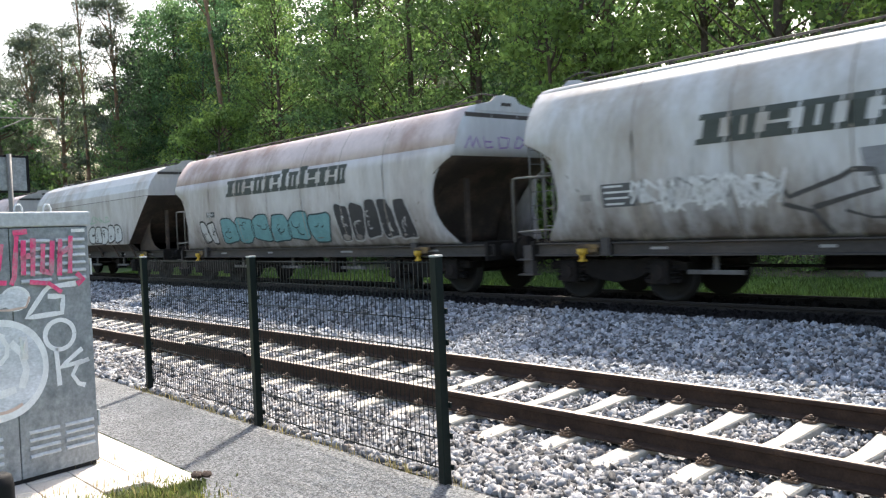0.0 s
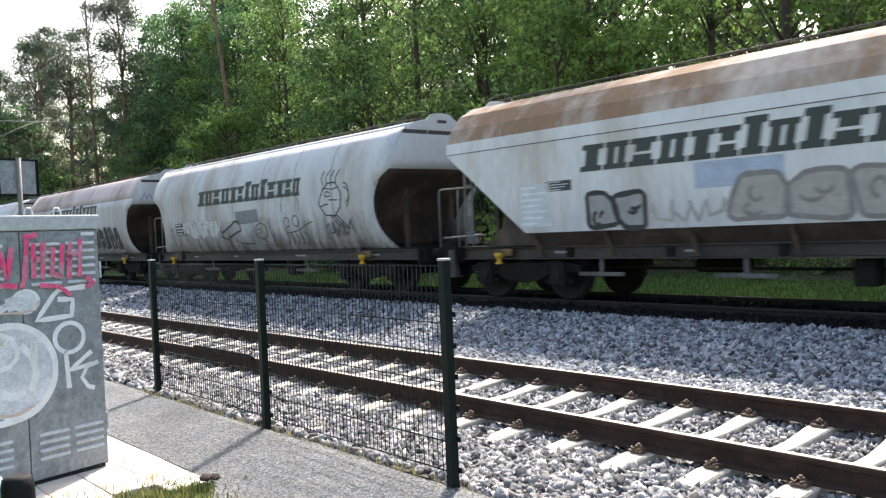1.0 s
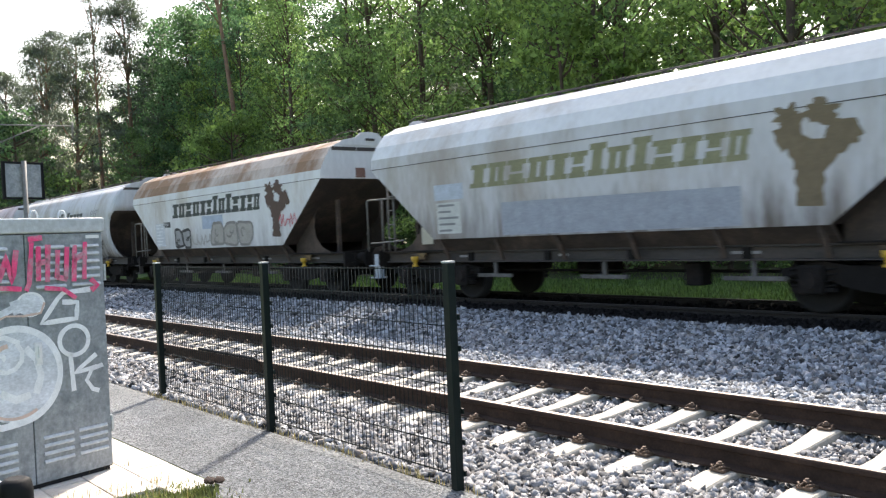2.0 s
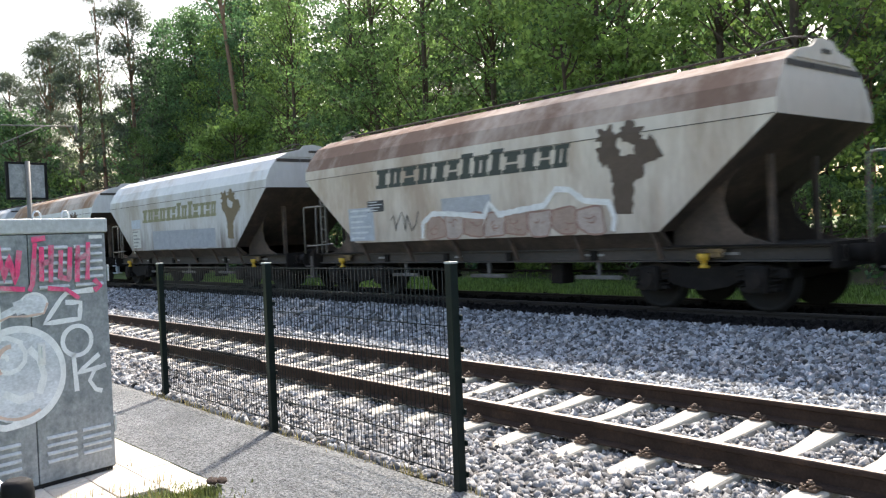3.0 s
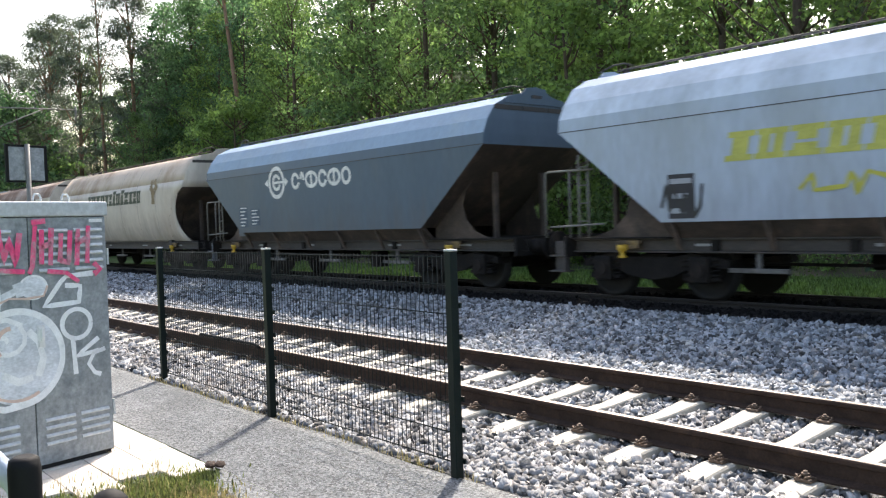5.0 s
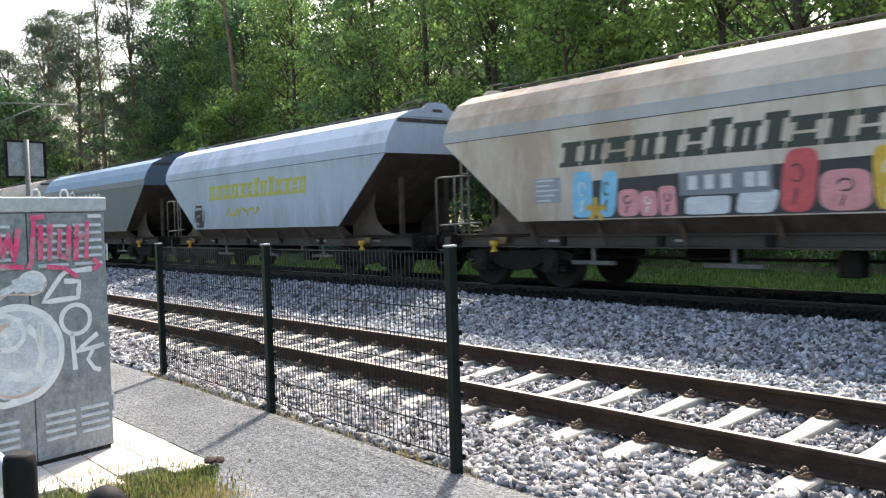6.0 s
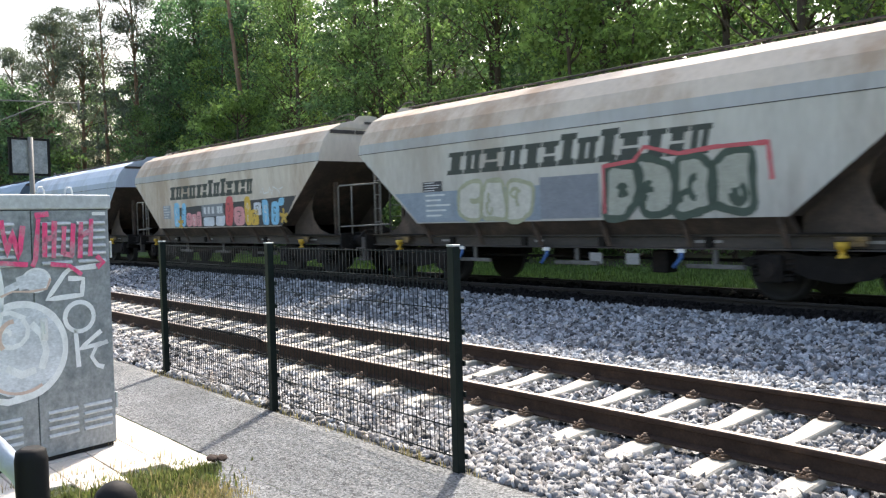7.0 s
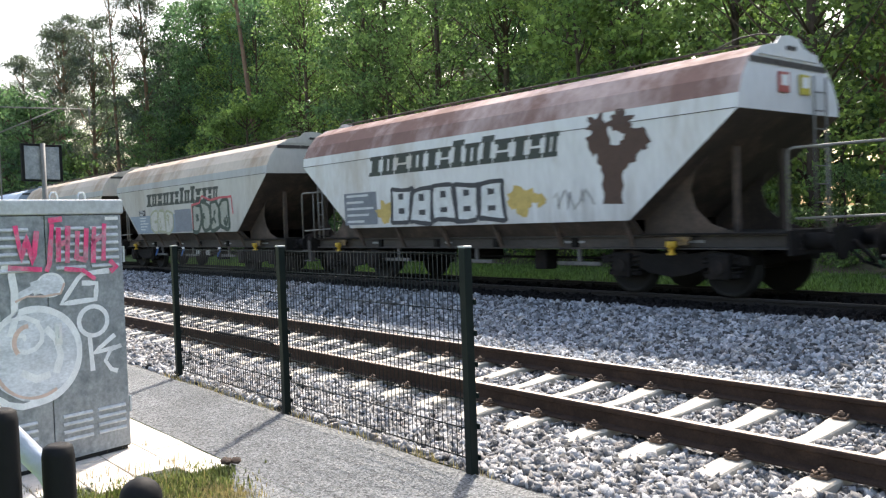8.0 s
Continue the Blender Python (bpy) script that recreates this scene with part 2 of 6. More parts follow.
def stones(name, rng, places, sizes, material, label, category):
    """One object of many angular stones."""
    base = np.array([(x, y, z) for x in (-0.42, 0.42) for y in (-0.42, 0.42) for z in (-0.36, 0.36)])
    tri = np.array([(0, 1, 3, 2), (4, 6, 7, 5), (0, 4, 5, 1), (2, 3, 7, 6), (0, 2, 6, 4), (1, 5, 7, 3)])
    n, k = len(places), len(base)
    shape = (base[None] + rng.uniform(-0.27, 0.27, (n, k, 3))) * rng.uniform(0.5, 1.5, (n, 1, 3))
    v = np.einsum("nij,nkj->nki", random_turns(rng, n), shape) * sizes[:, None, None] + places[:, None, :]
    f = tri[None] + (np.arange(n) * k)[:, None, None]
    me = numpy_mesh(name, v.reshape(-1, 3), f.reshape(-1, 4))
    me.materials.append(material)
    return tagged(new(name, me), label, category, kind="stuff")


# ---------- ground ----------
Y1, Y2, Z2, GAUGE = 5.105, 11.30, 0.20, 1.505
GROUND = -0.13


def bed_height(y):
    """The ballast's height across the tracks."""
    if Y1 - 0.1 < y < Y1 + GAUGE + 0.1:
        return -0.232
    return float(np.interp(y, [3.55, 3.9, 4.72, 7.2, 8.2, 8.5, 10.2, 10.9, 13.6, 14.4, 15.2], [-0.15, -0.175, -0.222, -0.2, -0.24, -0.2, 0.06, 0.07, 0.05, -0.05, -0.2]))


def ground_sheet():
    bm = bmesh.new()
    ys = [(-900, -0.16), (3.4, -0.16), (3.8, -0.34), (14.2, -0.3), (14.8, -0.02), (17.5, 0.05), (19.0, 0.2), (40, 0.8), (900, 3)]
    xs = [-1500, -300, -120, -60, -30, -10, 0, 10, 30, 120, 900]
    rows = [[bm.verts.new((x, y, z)) for x in xs] for y, z in ys]
    for a, b in zip(rows, rows[1:]):
        for i in range(len(xs) - 1):
            bm.faces.new((a[i], a[i + 1], b[i + 1], b[i]))
    tagged(part("ground", bm, M_GRASS), "grassy ground with bare earth beside the railway", "ground", kind="structure")
    bm = bmesh.new()
    xs = np.linspace(-110, 30, 90)
    ys = [17.6, 19, 22, 27, 34, 45, 70]
    rows = [[bm.verts.new((x, y + (0.7 * noise.noise((x * 0.3, 0, 0)) if y < 18 else 0), np.interp(y, [17, 19, 40, 900], [0.045, 0.2, 0.8, 3]) + 0.03 + 0.12 * (1 + noise.noise((x * 0.4, y * 0.4, 0))) * (y > 18))) for x in xs] for y in ys]
    for a, b in zip(rows, rows[1:]):
        for i in range(len(xs) - 1):
            bm.faces.new((a[i], a[i + 1], b[i + 1], b[i])).smooth = True
    tagged(part("forest_floor", bm, M_SOIL), "dark leaf-littered floor under the forest trees", "ground", kind="structure")


def path_sheet():
    bm = bmesh.new()
    xs = np.linspace(-60, 25, 171)
    ys = [2.49, 2.8, 3.1, 3.35, 3.5]
    rows = []
    for j, y in enumerate(ys):
        rows.append([bm.verts.new((x, y + (0.05 * noise.noise((x * 1.7, 3, 0)) if j == 4 else 0), GROUND + 0.004 * noise.noise((x, y, 0)))) for x in xs])
    low = [bm.verts.new((v.co.x, v.co.y + 0.02, GROUND - 0.1)) for v in rows[-1]]
    rows.append(low)
    for a, b in zip(rows, rows[1:]):
        for i in range(len(xs) - 1):
            bm.faces.new((a[i], a[i + 1], b[i + 1], b[i])).smooth = True
    # the part of the path that widens towards the crossing
    a = [bm.verts.new((x, y, GROUND - 0.003)) for x, y in ((-5.4, 2.49), (-5.1, 2.3), (-4.6, 2.1), (-3.5, 1.6), (-1.5, 1.2), (25, 1.2), (25, 2.49))]
    bm.faces.new(a)
    tagged(part("path", bm, M_PATH), "grey gritty asphalt footpath beside the fence", "path", kind="structure")


def ballast():
    bm = bmesh.new()
    ys = np.arange(3.55, 15.21, 0.25)
    xs = np.r_[np.arange(-140, -20, 3.0), np.arange(-20, 12, 0.5), np.arange(12, 40, 4.0)]
    rows = [[bm.verts.new((x, y, bed_height(y) + 0.015 * noise.noise((x * 2, y * 2, 0)))) for x in xs] for y in ys]
    for a, b in zip(rows, rows[1:]):
        for i in range(len(xs) - 1):
            bm.faces.new((a[i], a[i + 1], b[i + 1], b[i])).smooth = True
    # dark sheet over the bed, painted as the shade below the train
    shade_bed = bmesh.new()
    rows = [[shade_bed.verts.new((x, y, bed_height(y) + 0.022)) for x in (-140, -60, -20, 40)] for y in (10.4, 10.9, 12.0, 13.0, 13.9)]
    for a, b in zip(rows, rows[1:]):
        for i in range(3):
            shade_bed.faces.new((a[i], a[i + 1], b[i + 1], b[i]))
    tagged(part("far_track_bed", shade_bed, M_STONE_SHADE), "dusty far track ballast with the train's shade painted in", "ballast", kind="structure")
    tagged(part("ballast_bed", bm, M_BED), "grey crushed-stone ballast bed under both tracks", "ballast", kind="structure")
    rng = np.random.default_rng(3)

    def scatter(name, x0, x1, y0, y1, per, size, material, label, lift=0.0):
        n = int((x1 - x0) * (y1 - y0) * per)
        p = np.stack([rng.uniform(x0, x1, n), rng.uniform(y0, y1, n), np.zeros(n)], 1)
        p[:, 2] = [bed_height(y) for y in p[:, 1]]
        s = size * rng.uniform(0.5, 1.5, n)
        if y0 < 6.6:
            # keep the tops of the sleepers clear
            off = np.abs((p[:, 0] + 4.958) / 0.603 - np.round((p[:, 0] + 4.958) / 0.603)) * 0.603
            clear = (off > 0.115) | (p[:, 1] < Y1 - 0.32)
            p, s = p[clear], s[clear]
            n = len(p)
        p[:, 2] += s * rng.uniform(-0.15, 0.35, n) + lift
        return stones(name, rng, p, s, material, label, "ballast")

    scatter("ballast_stones", -9.5, -0.3, 3.58, 5.0, 1200, 0.041, M_STONE_DARK, "pale grey sunlit ballast stones beside the track")
    scatter("ballast_stones", -17, -9.5, 3.58, 5.0, 620, 0.048, M_STONE_DARK, "pale grey sunlit ballast stones beside the track")
    scatter("ballast_stones", -10, -0.3, 5.0, 6.7, 1000, 0.038, M_STONE_DARK, "grey-brown ballast stones between the sleepers")
    scatter("ballast_stones", -22, -10, 5.0, 6.7, 480, 0.05, M_STONE_DARK, "grey-brown ballast stones between the sleepers")
    scatter("ballast_stones", -11.5, -0.5, 6.7, 10.42, 1000, 0.045, M_STONE, "blue-grey ballast stones heaped between the tracks", 0.004)
    scatter("ballast_stones", -32, -11.5, 6.7, 10.42, 300, 0.06, M_STONE, "blue-grey ballast stones heaped between the tracks", 0.004)
    # stones around the far rails carry the same painted shade
    scatter("ballast_stones", -26, 0, 11.3, 13.3, 90, 0.08, M_STONE_SHADE, "dusty ballast stones coloured dark for the passing train's shade")
    scatter("ballast_stones", -32, 0, 10.38, 11.3, 260, 0.055, M_STONE_SHADE, "dusty ballast stones at the far rail's foot, darkened as train shade", 0.008)


def rail_profile(w=1.0):
    half = [(0.07, -0.16), (0.07, -0.148), (0.012, -0.128), (0.009, -0.045), (0.036, -0.034), (0.036, -0.008), (0.03, 0.0)]
    return half + [(-y, z) for y, z in reversed(half)]


def tracks():
    x0, x1 = -260, 40
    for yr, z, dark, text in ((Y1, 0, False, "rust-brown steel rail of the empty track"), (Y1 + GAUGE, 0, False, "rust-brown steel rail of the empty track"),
                              (Y2, Z2, True, "grimy rail under the passing train, darkened for its shade"), (Y2 + GAUGE, Z2, True, "grimy rail under the passing train, darkened for its shade")):
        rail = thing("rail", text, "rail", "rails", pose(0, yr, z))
        part("rail_body", prism(bmesh.new(), rail_profile(), x0, x1), M_RAILSHADE if dark else M_RAIL, rail)
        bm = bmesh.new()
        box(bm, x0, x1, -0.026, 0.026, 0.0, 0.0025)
        # far rail tops borrow the dark sill colour as painted shade
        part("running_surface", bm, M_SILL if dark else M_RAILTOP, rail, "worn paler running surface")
    # concrete sleeper: two raised seats and a waisted, dipped middle
    stations = [(-1.3, -0.06, 0.106), (-1.25, -0.035, 0.114), (-0.95, -0.003, 0.119), (-0.6, 0.0, 0.119), (-0.42, -0.022, 0.106), (-0.2, -0.044, 0.092), (0, -0.048, 0.088),
                (0.2, -0.044, 0.092), (0.42, -0.022, 0.106), (0.6, 0.0, 0.119), (0.95, -0.003, 0.119), (1.25, -0.035, 0.114), (1.3, -0.06, 0.106)]
    bm = bmesh.new()
    rings = []
    for y, top, w in stations:
        rings.append([bm.verts.new((dx, y, dz)) for dx, dz in ((-w * 0.85, -0.2), (-w * 0.82, top - 0.012), (-w * 0.72, top), (w * 0.72, top), (w * 0.82, top - 0.012), (w * 0.85, -0.2))])
    for a, b in zip(rings, rings[1:]):
        for i in range(6):
            bm.faces.new((a[i], a[(i + 1) % 6], b[(i + 1) % 6], b[i]))
    bm.faces.new(rings[0])
    bm.faces.new(rings[-1][::-1])
    bmesh.ops.recalc_face_normals(bm, faces=bm.faces[:])
    sleeper_mesh = mesh_of(bm, "sleeper")
    bm = bmesh.new()
    box(bm, -0.055, 0.055, -0.045, 0.045, 0, 0.022, 0.006)
    tube(bm, [(0, 0.0, 0.0), (0, 0.0, 0.065)], 0.014, 6)
    tube(bm, [(0, 0.0, 0.04), (0, 0.0, 0.052)], 0.026, 6)
    tube(bm, [(-0.05, -0.03, 0.02), (-0.045, 0.03, 0.04), (-0.02, 0.05, 0.03), (-0.02, -0.02, 0.035), (0.02, -0.02, 0.035), (0.02, 0.05, 0.03), (0.045, 0.03, 0.04), (0.05, -0.03, 0.02)], 0.008, 5)
    clip_mesh = mesh_of(bm, "rail_clip")
    rng = random.Random(4)
    for i in range(-55, 12):
        x = -4.958 + 0.603 * i
        s = share("sleeper", sleeper_mesh, M_SLEEPER, m=pose(x, Y1 + GAUGE / 2, -0.158, 0, 0, rng.uniform(-0.5, 0.5)))
        tagged(s, "pale concrete sleeper bedded in ballast", "sleeper", "sleepers of the empty track")
        if -30 < i < 8:
            for y in (-GAUGE / 2 - 0.115, -GAUGE / 2 + 0.115, GAUGE / 2 - 0.115, GAUGE / 2 + 0.115):
                share("rail_clip", clip_mesh, M_CLIP, s, pose(0, y, 0.001, 0, 0, 180 if abs(y) > GAUGE / 2 else 0), "rusty bolted rail clip")
    bar = thing("guard_bar", "slim black bar lying along the near rail", "bar", m=pose(0, Y1 - 0.022, 0))
    part("rod", tube(bmesh.new(), [(-11.5, 0, 0.018), (-11.42, 0, 0.022), (-9.85, 0, 0.022), (-9.75, -0.02, 0.018), (-9.68, -0.04, 0.0)], 0.02, 8), M_BLACK, bar)
    part("clamp", box(bmesh.new(), -10.62, -10.56, -0.024, 0.03, 0.0026, 0.046, 0.004), M_BLACK, bar)
    for i in range(-45, 12):
        s = share("sleeper", sleeper_mesh, M_SLEEPER, m=pose(-4.7 + 0.6 * i, Y2 + GAUGE / 2, Z2 - 0.158))
        tagged(s, "concrete sleeper under the train", "sleeper", "sleepers of the far track")


# ---------- fence ----------
def fence():
    posts = [(-9.136 + 2.52 * i, 3.601 - 0.05 * i) for i in range(3)]
    top = 1.32
    fen = thing("fence", "dark green double-wire mesh fence with square posts", "fence")
    for x, y in posts:
        h = top - GROUND
        f = part("post", box(bmesh.new(), -0.03, 0.03, -0.03, 0.03, -0.3, h - 0.004, 0.004), M_FENCE, fen)
        f.matrix_basis = pose(x, y, GROUND)
        part("cap", box(bmesh.new(), -0.033, 0.033, -0.033, 0.033, h - 0.004, h + 0.01, 0.004), M_CAP, f, "pale weathered cap")
        for z in (0.1, 0.3, 0.5, 0.7, 0.9, 1.1):
            part("panel_clamp", box(bmesh.new(), -0.012, 0.045, 0.03, 0.044, z - 0.018, z + 0.018, 0.003), M_FENCE, f)
    bm = bmesh.new()
    tube(bm, [(0, 0, 0), (0, 0, 1.36)], 0.0028, 5)
    wire_v = mesh_of(bm, "wire")
    for (xa, ya), (xb, yb) in zip(posts, posts[1:]):
        length = math.hypot(xb - xa, yb - ya) - 0.08
        turn = math.degrees(math.atan2(yb - ya, xb - xa))
        bm = bmesh.new()
        tube(bm, [(0, 0, 1.348), (length, 0, 1.348)], 0.004, 5)
        p = part("panel", bm, M_FENCE, fen, "double-wire mesh panel")
        p.matrix_basis = pose(xa, ya, GROUND, 0, 0, turn) @ pose(0.04, 0.036, 0.06)
        n = round(length / 0.05)
        for i in range(n + 1):
            share("wire", wire_v, M_FENCE, p, pose(i * length / n, 0, 0))
        bm = bmesh.new()
        tube(bm, [(0, 0, 0), (length, 0, 0)], 0.003, 5)
        wire_h = mesh_of(bm, "wire")
        for k in range(7):
            for y in (-0.0055, 0.0055):
                share("wire", wire_h, M_FENCE, p, pose(0, y, 0.012 + k * 0.193))


# ---------- cabinet ----------
CAB = pose(-6.412, 2.133, GROUND, 0, 0, 0) @ pose(0, 0, 0, 0, 0, 14)


def ribbon(bm, pts, width, lift, put, wobble=0.0):
    """A painted stroke: a flat band along 2D points, laid on a surface by put(u, v, lift)."""
    pts = [Vector(p) for p in pts]
    fine = []
    for a, b in zip(pts, pts[1:]):
        k = max(1, int((b - a).length / 0.05))
        fine += [a.lerp(b, i / k) for i in range(k)]
    fine.append(pts[-1])
    last = None
    for i, p in enumerate(fine):
        d = (fine[min(i + 1, len(fine) - 1)] - fine[max(i - 1, 0)])
        d = d.normalized() if d.length else Vector((1, 0))
        nrm = Vector((-d.y, d.x)) * width * 0.5 * (1 + wobble * noise.noise((p.x * 7, p.y * 7, 1)))
        pair = (bm.verts.new(put(p.x + nrm.x, p.y + nrm.y, lift)), bm.verts.new(put(p.x - nrm.x, p.y - nrm.y, lift)))
        if last:
            bm.faces.new((last[0], last[1], pair[1], pair[0]))
        last = pair


def blob(bm, cx, cy, rx, ry, lift, put, n=28, rough=0.0, seed=0, turn=0.0):
    """A filled, uneven round patch of paint."""
    mid = bm.verts.new(put(cx, cy, lift))
    rings = []
    for s in (0.5, 1.0):
        ring = []
        for k in range(n):
            a = k * math.tau / n
            r = s * (1 + rough * noise.noise((math.cos(a) * 2 + seed, math.sin(a) * 2, seed)))
            u, v = rx * r * math.cos(a), ry * r * math.sin(a)
            ring.append(bm.verts.new(put(cx + u * math.cos(turn) - v * math.sin(turn), cy + u * math.sin(turn) + v * math.cos(turn), lift)))
        rings.append(ring)
    for k in range(n):
        bm.faces.new((mid, rings[0][k], rings[0][(k + 1) % n]))
        bm.faces.new((rings[0][k], rings[1][k], rings[1][(k + 1) % n], rings[0][(k + 1) % n]))


def arc(cx, cy, rx, ry, a0, a1, n=16):
    return [(cx + rx * math.cos(radians(a0 + (a1 - a0) * i / n)), cy + ry * math.sin(radians(a0 + (a1 - a0) * i / n))) for i in range(n + 1)]


def cabinet():
    c = thing("switch_cabinet", "tall galvanised steel trackside cabinet with louvred doors and graffiti", "cabinet", m=CAB)
    w, h, d = 1.26, 1.76, 0.42
    part("plinth", box(bmesh.new(), -d + 0.02, -0.02, -w + 0.02, -0.02, -0.05, 0.03), M_GAP, c)
    part("body", box(bmesh.new(), -d, -0.022, -w, 0, 0.02, h, 0.006), M_ZINC, c)
    part("lid", box(bmesh.new(), -d - 0.02, 0.012, -w - 0.02, 0.015, h, h + 0.105, 0.012), M_ZINC2, c, "paler overhanging lid")
    part("door_gap", box(bmesh.new(), -0.024, -0.012, -w + 0.004, -0.004, 0.03, h - 0.004), M_GAP, c)
    for y in (-0.25, -0.46):
        bm = bmesh.new()
        tube(bm, [(-0.1, y - 0.028, h + 0.1), (-0.1, y - 0.028, h + 0.135), (-0.1, y - 0.015, h + 0.16), (-0.1, y + 0.015, h + 0.16), (-0.1, y + 0.028, h + 0.135), (-0.1, y + 0.028, h + 0.1)], 0.007, 6)
        part("lifting_eye", bm, M_ZINC2, c)

    def put(u, v, lift):
        return (lift, u, v)

    for k, (y0, y1) in enumerate(((-0.585, -0.006), (-w + 0.006, -0.592))):
        door = part("door", box(bmesh.new(), -0.02, 0.0, y0, y1, 0.035, h - 0.006, 0.004), M_ZINC, c, "grey louvred sheet-steel door")
        for col in ((y0 + 0.06, y0 + 0.28), (y0 + 0.325, y0 + 0.545)):
            for zs in ([h - 0.1 - 0.055 * i for i in range(6)], [0.34 - 0.055 * i for i in range(4)]):
                for z in zs:
                    bm = bmesh.new()
                    outline = [(-0.002, z - 0.012), (-0.002, z + 0.014), (0.006, z + 0.012), (0.014, z - 0.002), (0.012, z - 0.01)]
                    a = [bm.verts.new((x, col[0], zz)) for x, zz in outline]
                    b = [bm.verts.new((x, col[1], zz)) for x, zz in outline]
                    for i in range(5):
                        bm.faces.new((a[i], a[(i + 1) % 5], b[(i + 1) % 5], b[i]))
                    bm.faces.new(a)
                    bm.faces.new(b[::-1])
                    bmesh.ops.recalc_face_normals(bm, faces=bm.faces[:])
                    part("louvre", bm, M_ZINC2, door)
        if k == 0:
            bm = bmesh.new()
            box(bm, 0.0, 0.012, y0 + 0.035, y0 + 0.075, 0.86, 1.0, 0.004)
            box(bm, 0.012, 0.03, y0 + 0.045, y0 + 0.06, 0.9, 0.985, 0.004)
            part("handle", bm, M_WHITE, door, "pale swing handle")
            part("handle_plate", box(bmesh.new(), 0.0, 0.0065, y0 + 0.028, y0 + 0.082, 0.85, 1.01, 0.002), mat("pale zinc plate", (0.7, 0.71, 0.72), 0.5, var=0.15, scale=20), door)
        bm = bmesh.new()
        if k == 0:
            box(bm, -0.03, 0.006, -0.003, 0.012, 0.28, 0.4, 0.003)
            part("hinge", bm, M_ZINC2, door)
            part("hinge", box(bmesh.new(), -0.03, 0.006, -0.003, 0.012, 1.4, 1.52, 0.003), M_ZINC2, door)
    # painted marks on the doors
    white = mat("white spray paint", (0.82, 0.84, 0.86), 0.75, var=0.12, scale=9, fine=90, bump=0.05, second=(0.7, 0.73, 0.75), amount=0.3)
    haze = mat("thin white spray", (0.72, 0.75, 0.8), 0.75, var=0.22, scale=4, fine=40, bump=0.05, second=(0.5, 0.54, 0.58), amount=0.6, stretch=(1, 1, 1.8))
    peach = mat("peach spray paint", (0.66, 0.5, 0.43), 0.75, var=0.15, scale=8, bump=0.05)
    pink = mat("pink spray paint", (0.8, 0.08, 0.22), 0.75, var=0.2, scale=12, fine=70, bump=0.05, second=(0.55, 0.3, 0.35), amount=0.55)
    bm = bmesh.new()
    ribbon(bm, [(-0.12, 1.345), (-0.33, 1.335), (-0.37, 1.3), (-0.5, 1.135), (-0.24, 1.145), (-0.225, 1.26), (-0.34, 1.27)], 0.036, 0.0045, put, 0.3)
    ribbon(bm, arc(-0.265, 0.99, 0.11, 0.105, 0, 360, 22), 0.034, 0.0045, put, 0.3)
    ribbon(bm, [(-0.3, 0.9), (-0.285, 0.63)], 0.034, 0.0045, put, 0.3)
    ribbon(bm, [(-0.1, 0.87), (-0.28, 0.755), (-0.05, 0.785), (-0.14, 0.765), (-0.185, 0.69), (-0.14, 0.62), (-0.09, 0.6)], 0.034, 0.005, put, 0.3)
    part("tag", bm, white, c, "white sprayed letters")
    bm = bmesh.new()
    blob(bm, -0.7, 0.8, 0.31, 0.31, 0.0035, put, 40, 0.08, 3)
    blob(bm, -0.57, 1.275, 0.095, 0.075, 0.0035, put, 24, 0.1, 5, 0.2)
    ribbon(bm, [(-0.7, 1.255), (-0.58, 1.29)], 0.1, 0.003, put, 0.15)
    ribbon(bm, [(-0.82, 1.185), (-0.77, 1.225), (-0.69, 1.258)], 0.05, 0.0031, put, 0.15)
    blob(bm, -1.1, 1.0, 0.145, 0.5, 0.0032, put, 36, 0.15, 8)
    part("tag_fill", bm, haze, c, "hazy white sprayed bubble")
    bm = bmesh.new()
    ribbon(bm, arc(-0.7, 0.8, 0.32, 0.32, -100, 150, 30), 0.045, 0.0045, put, 0.25)
    ribbon(bm, arc(-0.57, 1.275, 0.095, 0.078, -110, 150, 18), 0.016, 0.0045, put, 0.3)
    ribbon(bm, [(-0.9, 1.42), (-0.84, 1.4), (-0.82, 1.25), (-0.83, 1.05), (-0.86, 0.95)], 0.05, 0.0045, put, 0.2)
    ribbon(bm, [(-0.78 + 0.012 * k * math.cos(k * 0.55), 0.92 + 0.01 * k * math.sin(k * 0.55)) for k in range(14)], 0.032, 0.0045, put, 0.3)
    ribbon(bm, [(-1.22, 1.48), (-1.12, 1.54), (-1.0, 1.52), (-0.955, 1.44), (-0.945, 1.2), (-0.93, 1.02), (-0.86, 1.06), (-0.76, 1.07), (-0.66, 1.02)], 0.03, 0.0047, put, 0.3)
    ribbon(bm, [(-1.2, 0.62), (-1.08, 0.6), (-0.98, 0.56), (-0.9, 0.5), (-0.8, 0.47), (-0.68, 0.48)], 0.045, 0.0047, put, 0.3)
    ribbon(bm, [(-0.62, 0.98), (-0.55, 0.9), (-0.52, 0.78), (-0.56, 0.66)], 0.05, 0.0043, put, 0.5)
    ribbon(bm, [(-0.8, 0.7), (-0.7, 0.64), (-0.6, 0.66)], 0.05, 0.0043, put, 0.5)
    part("tag_outline", bm, white, c, "white sprayed outline")
    bm = bmesh.new()
    ribbon(bm, arc(-0.7, 0.8, 0.28, 0.285, -175, -60, 14), 0.02, 0.0055, put, 0.4)
    ribbon(bm, arc(-0.74, 0.9, 0.1, 0.11, 90, 220, 10), 0.03, 0.0055, put, 0.4)
    ribbon(bm, [(-0.82, 1.18), (-0.74, 1.21), (-0.62, 1.2), (-0.5, 1.21), (-0.47, 1.28)], 0.014, 0.0055, put, 0.4)
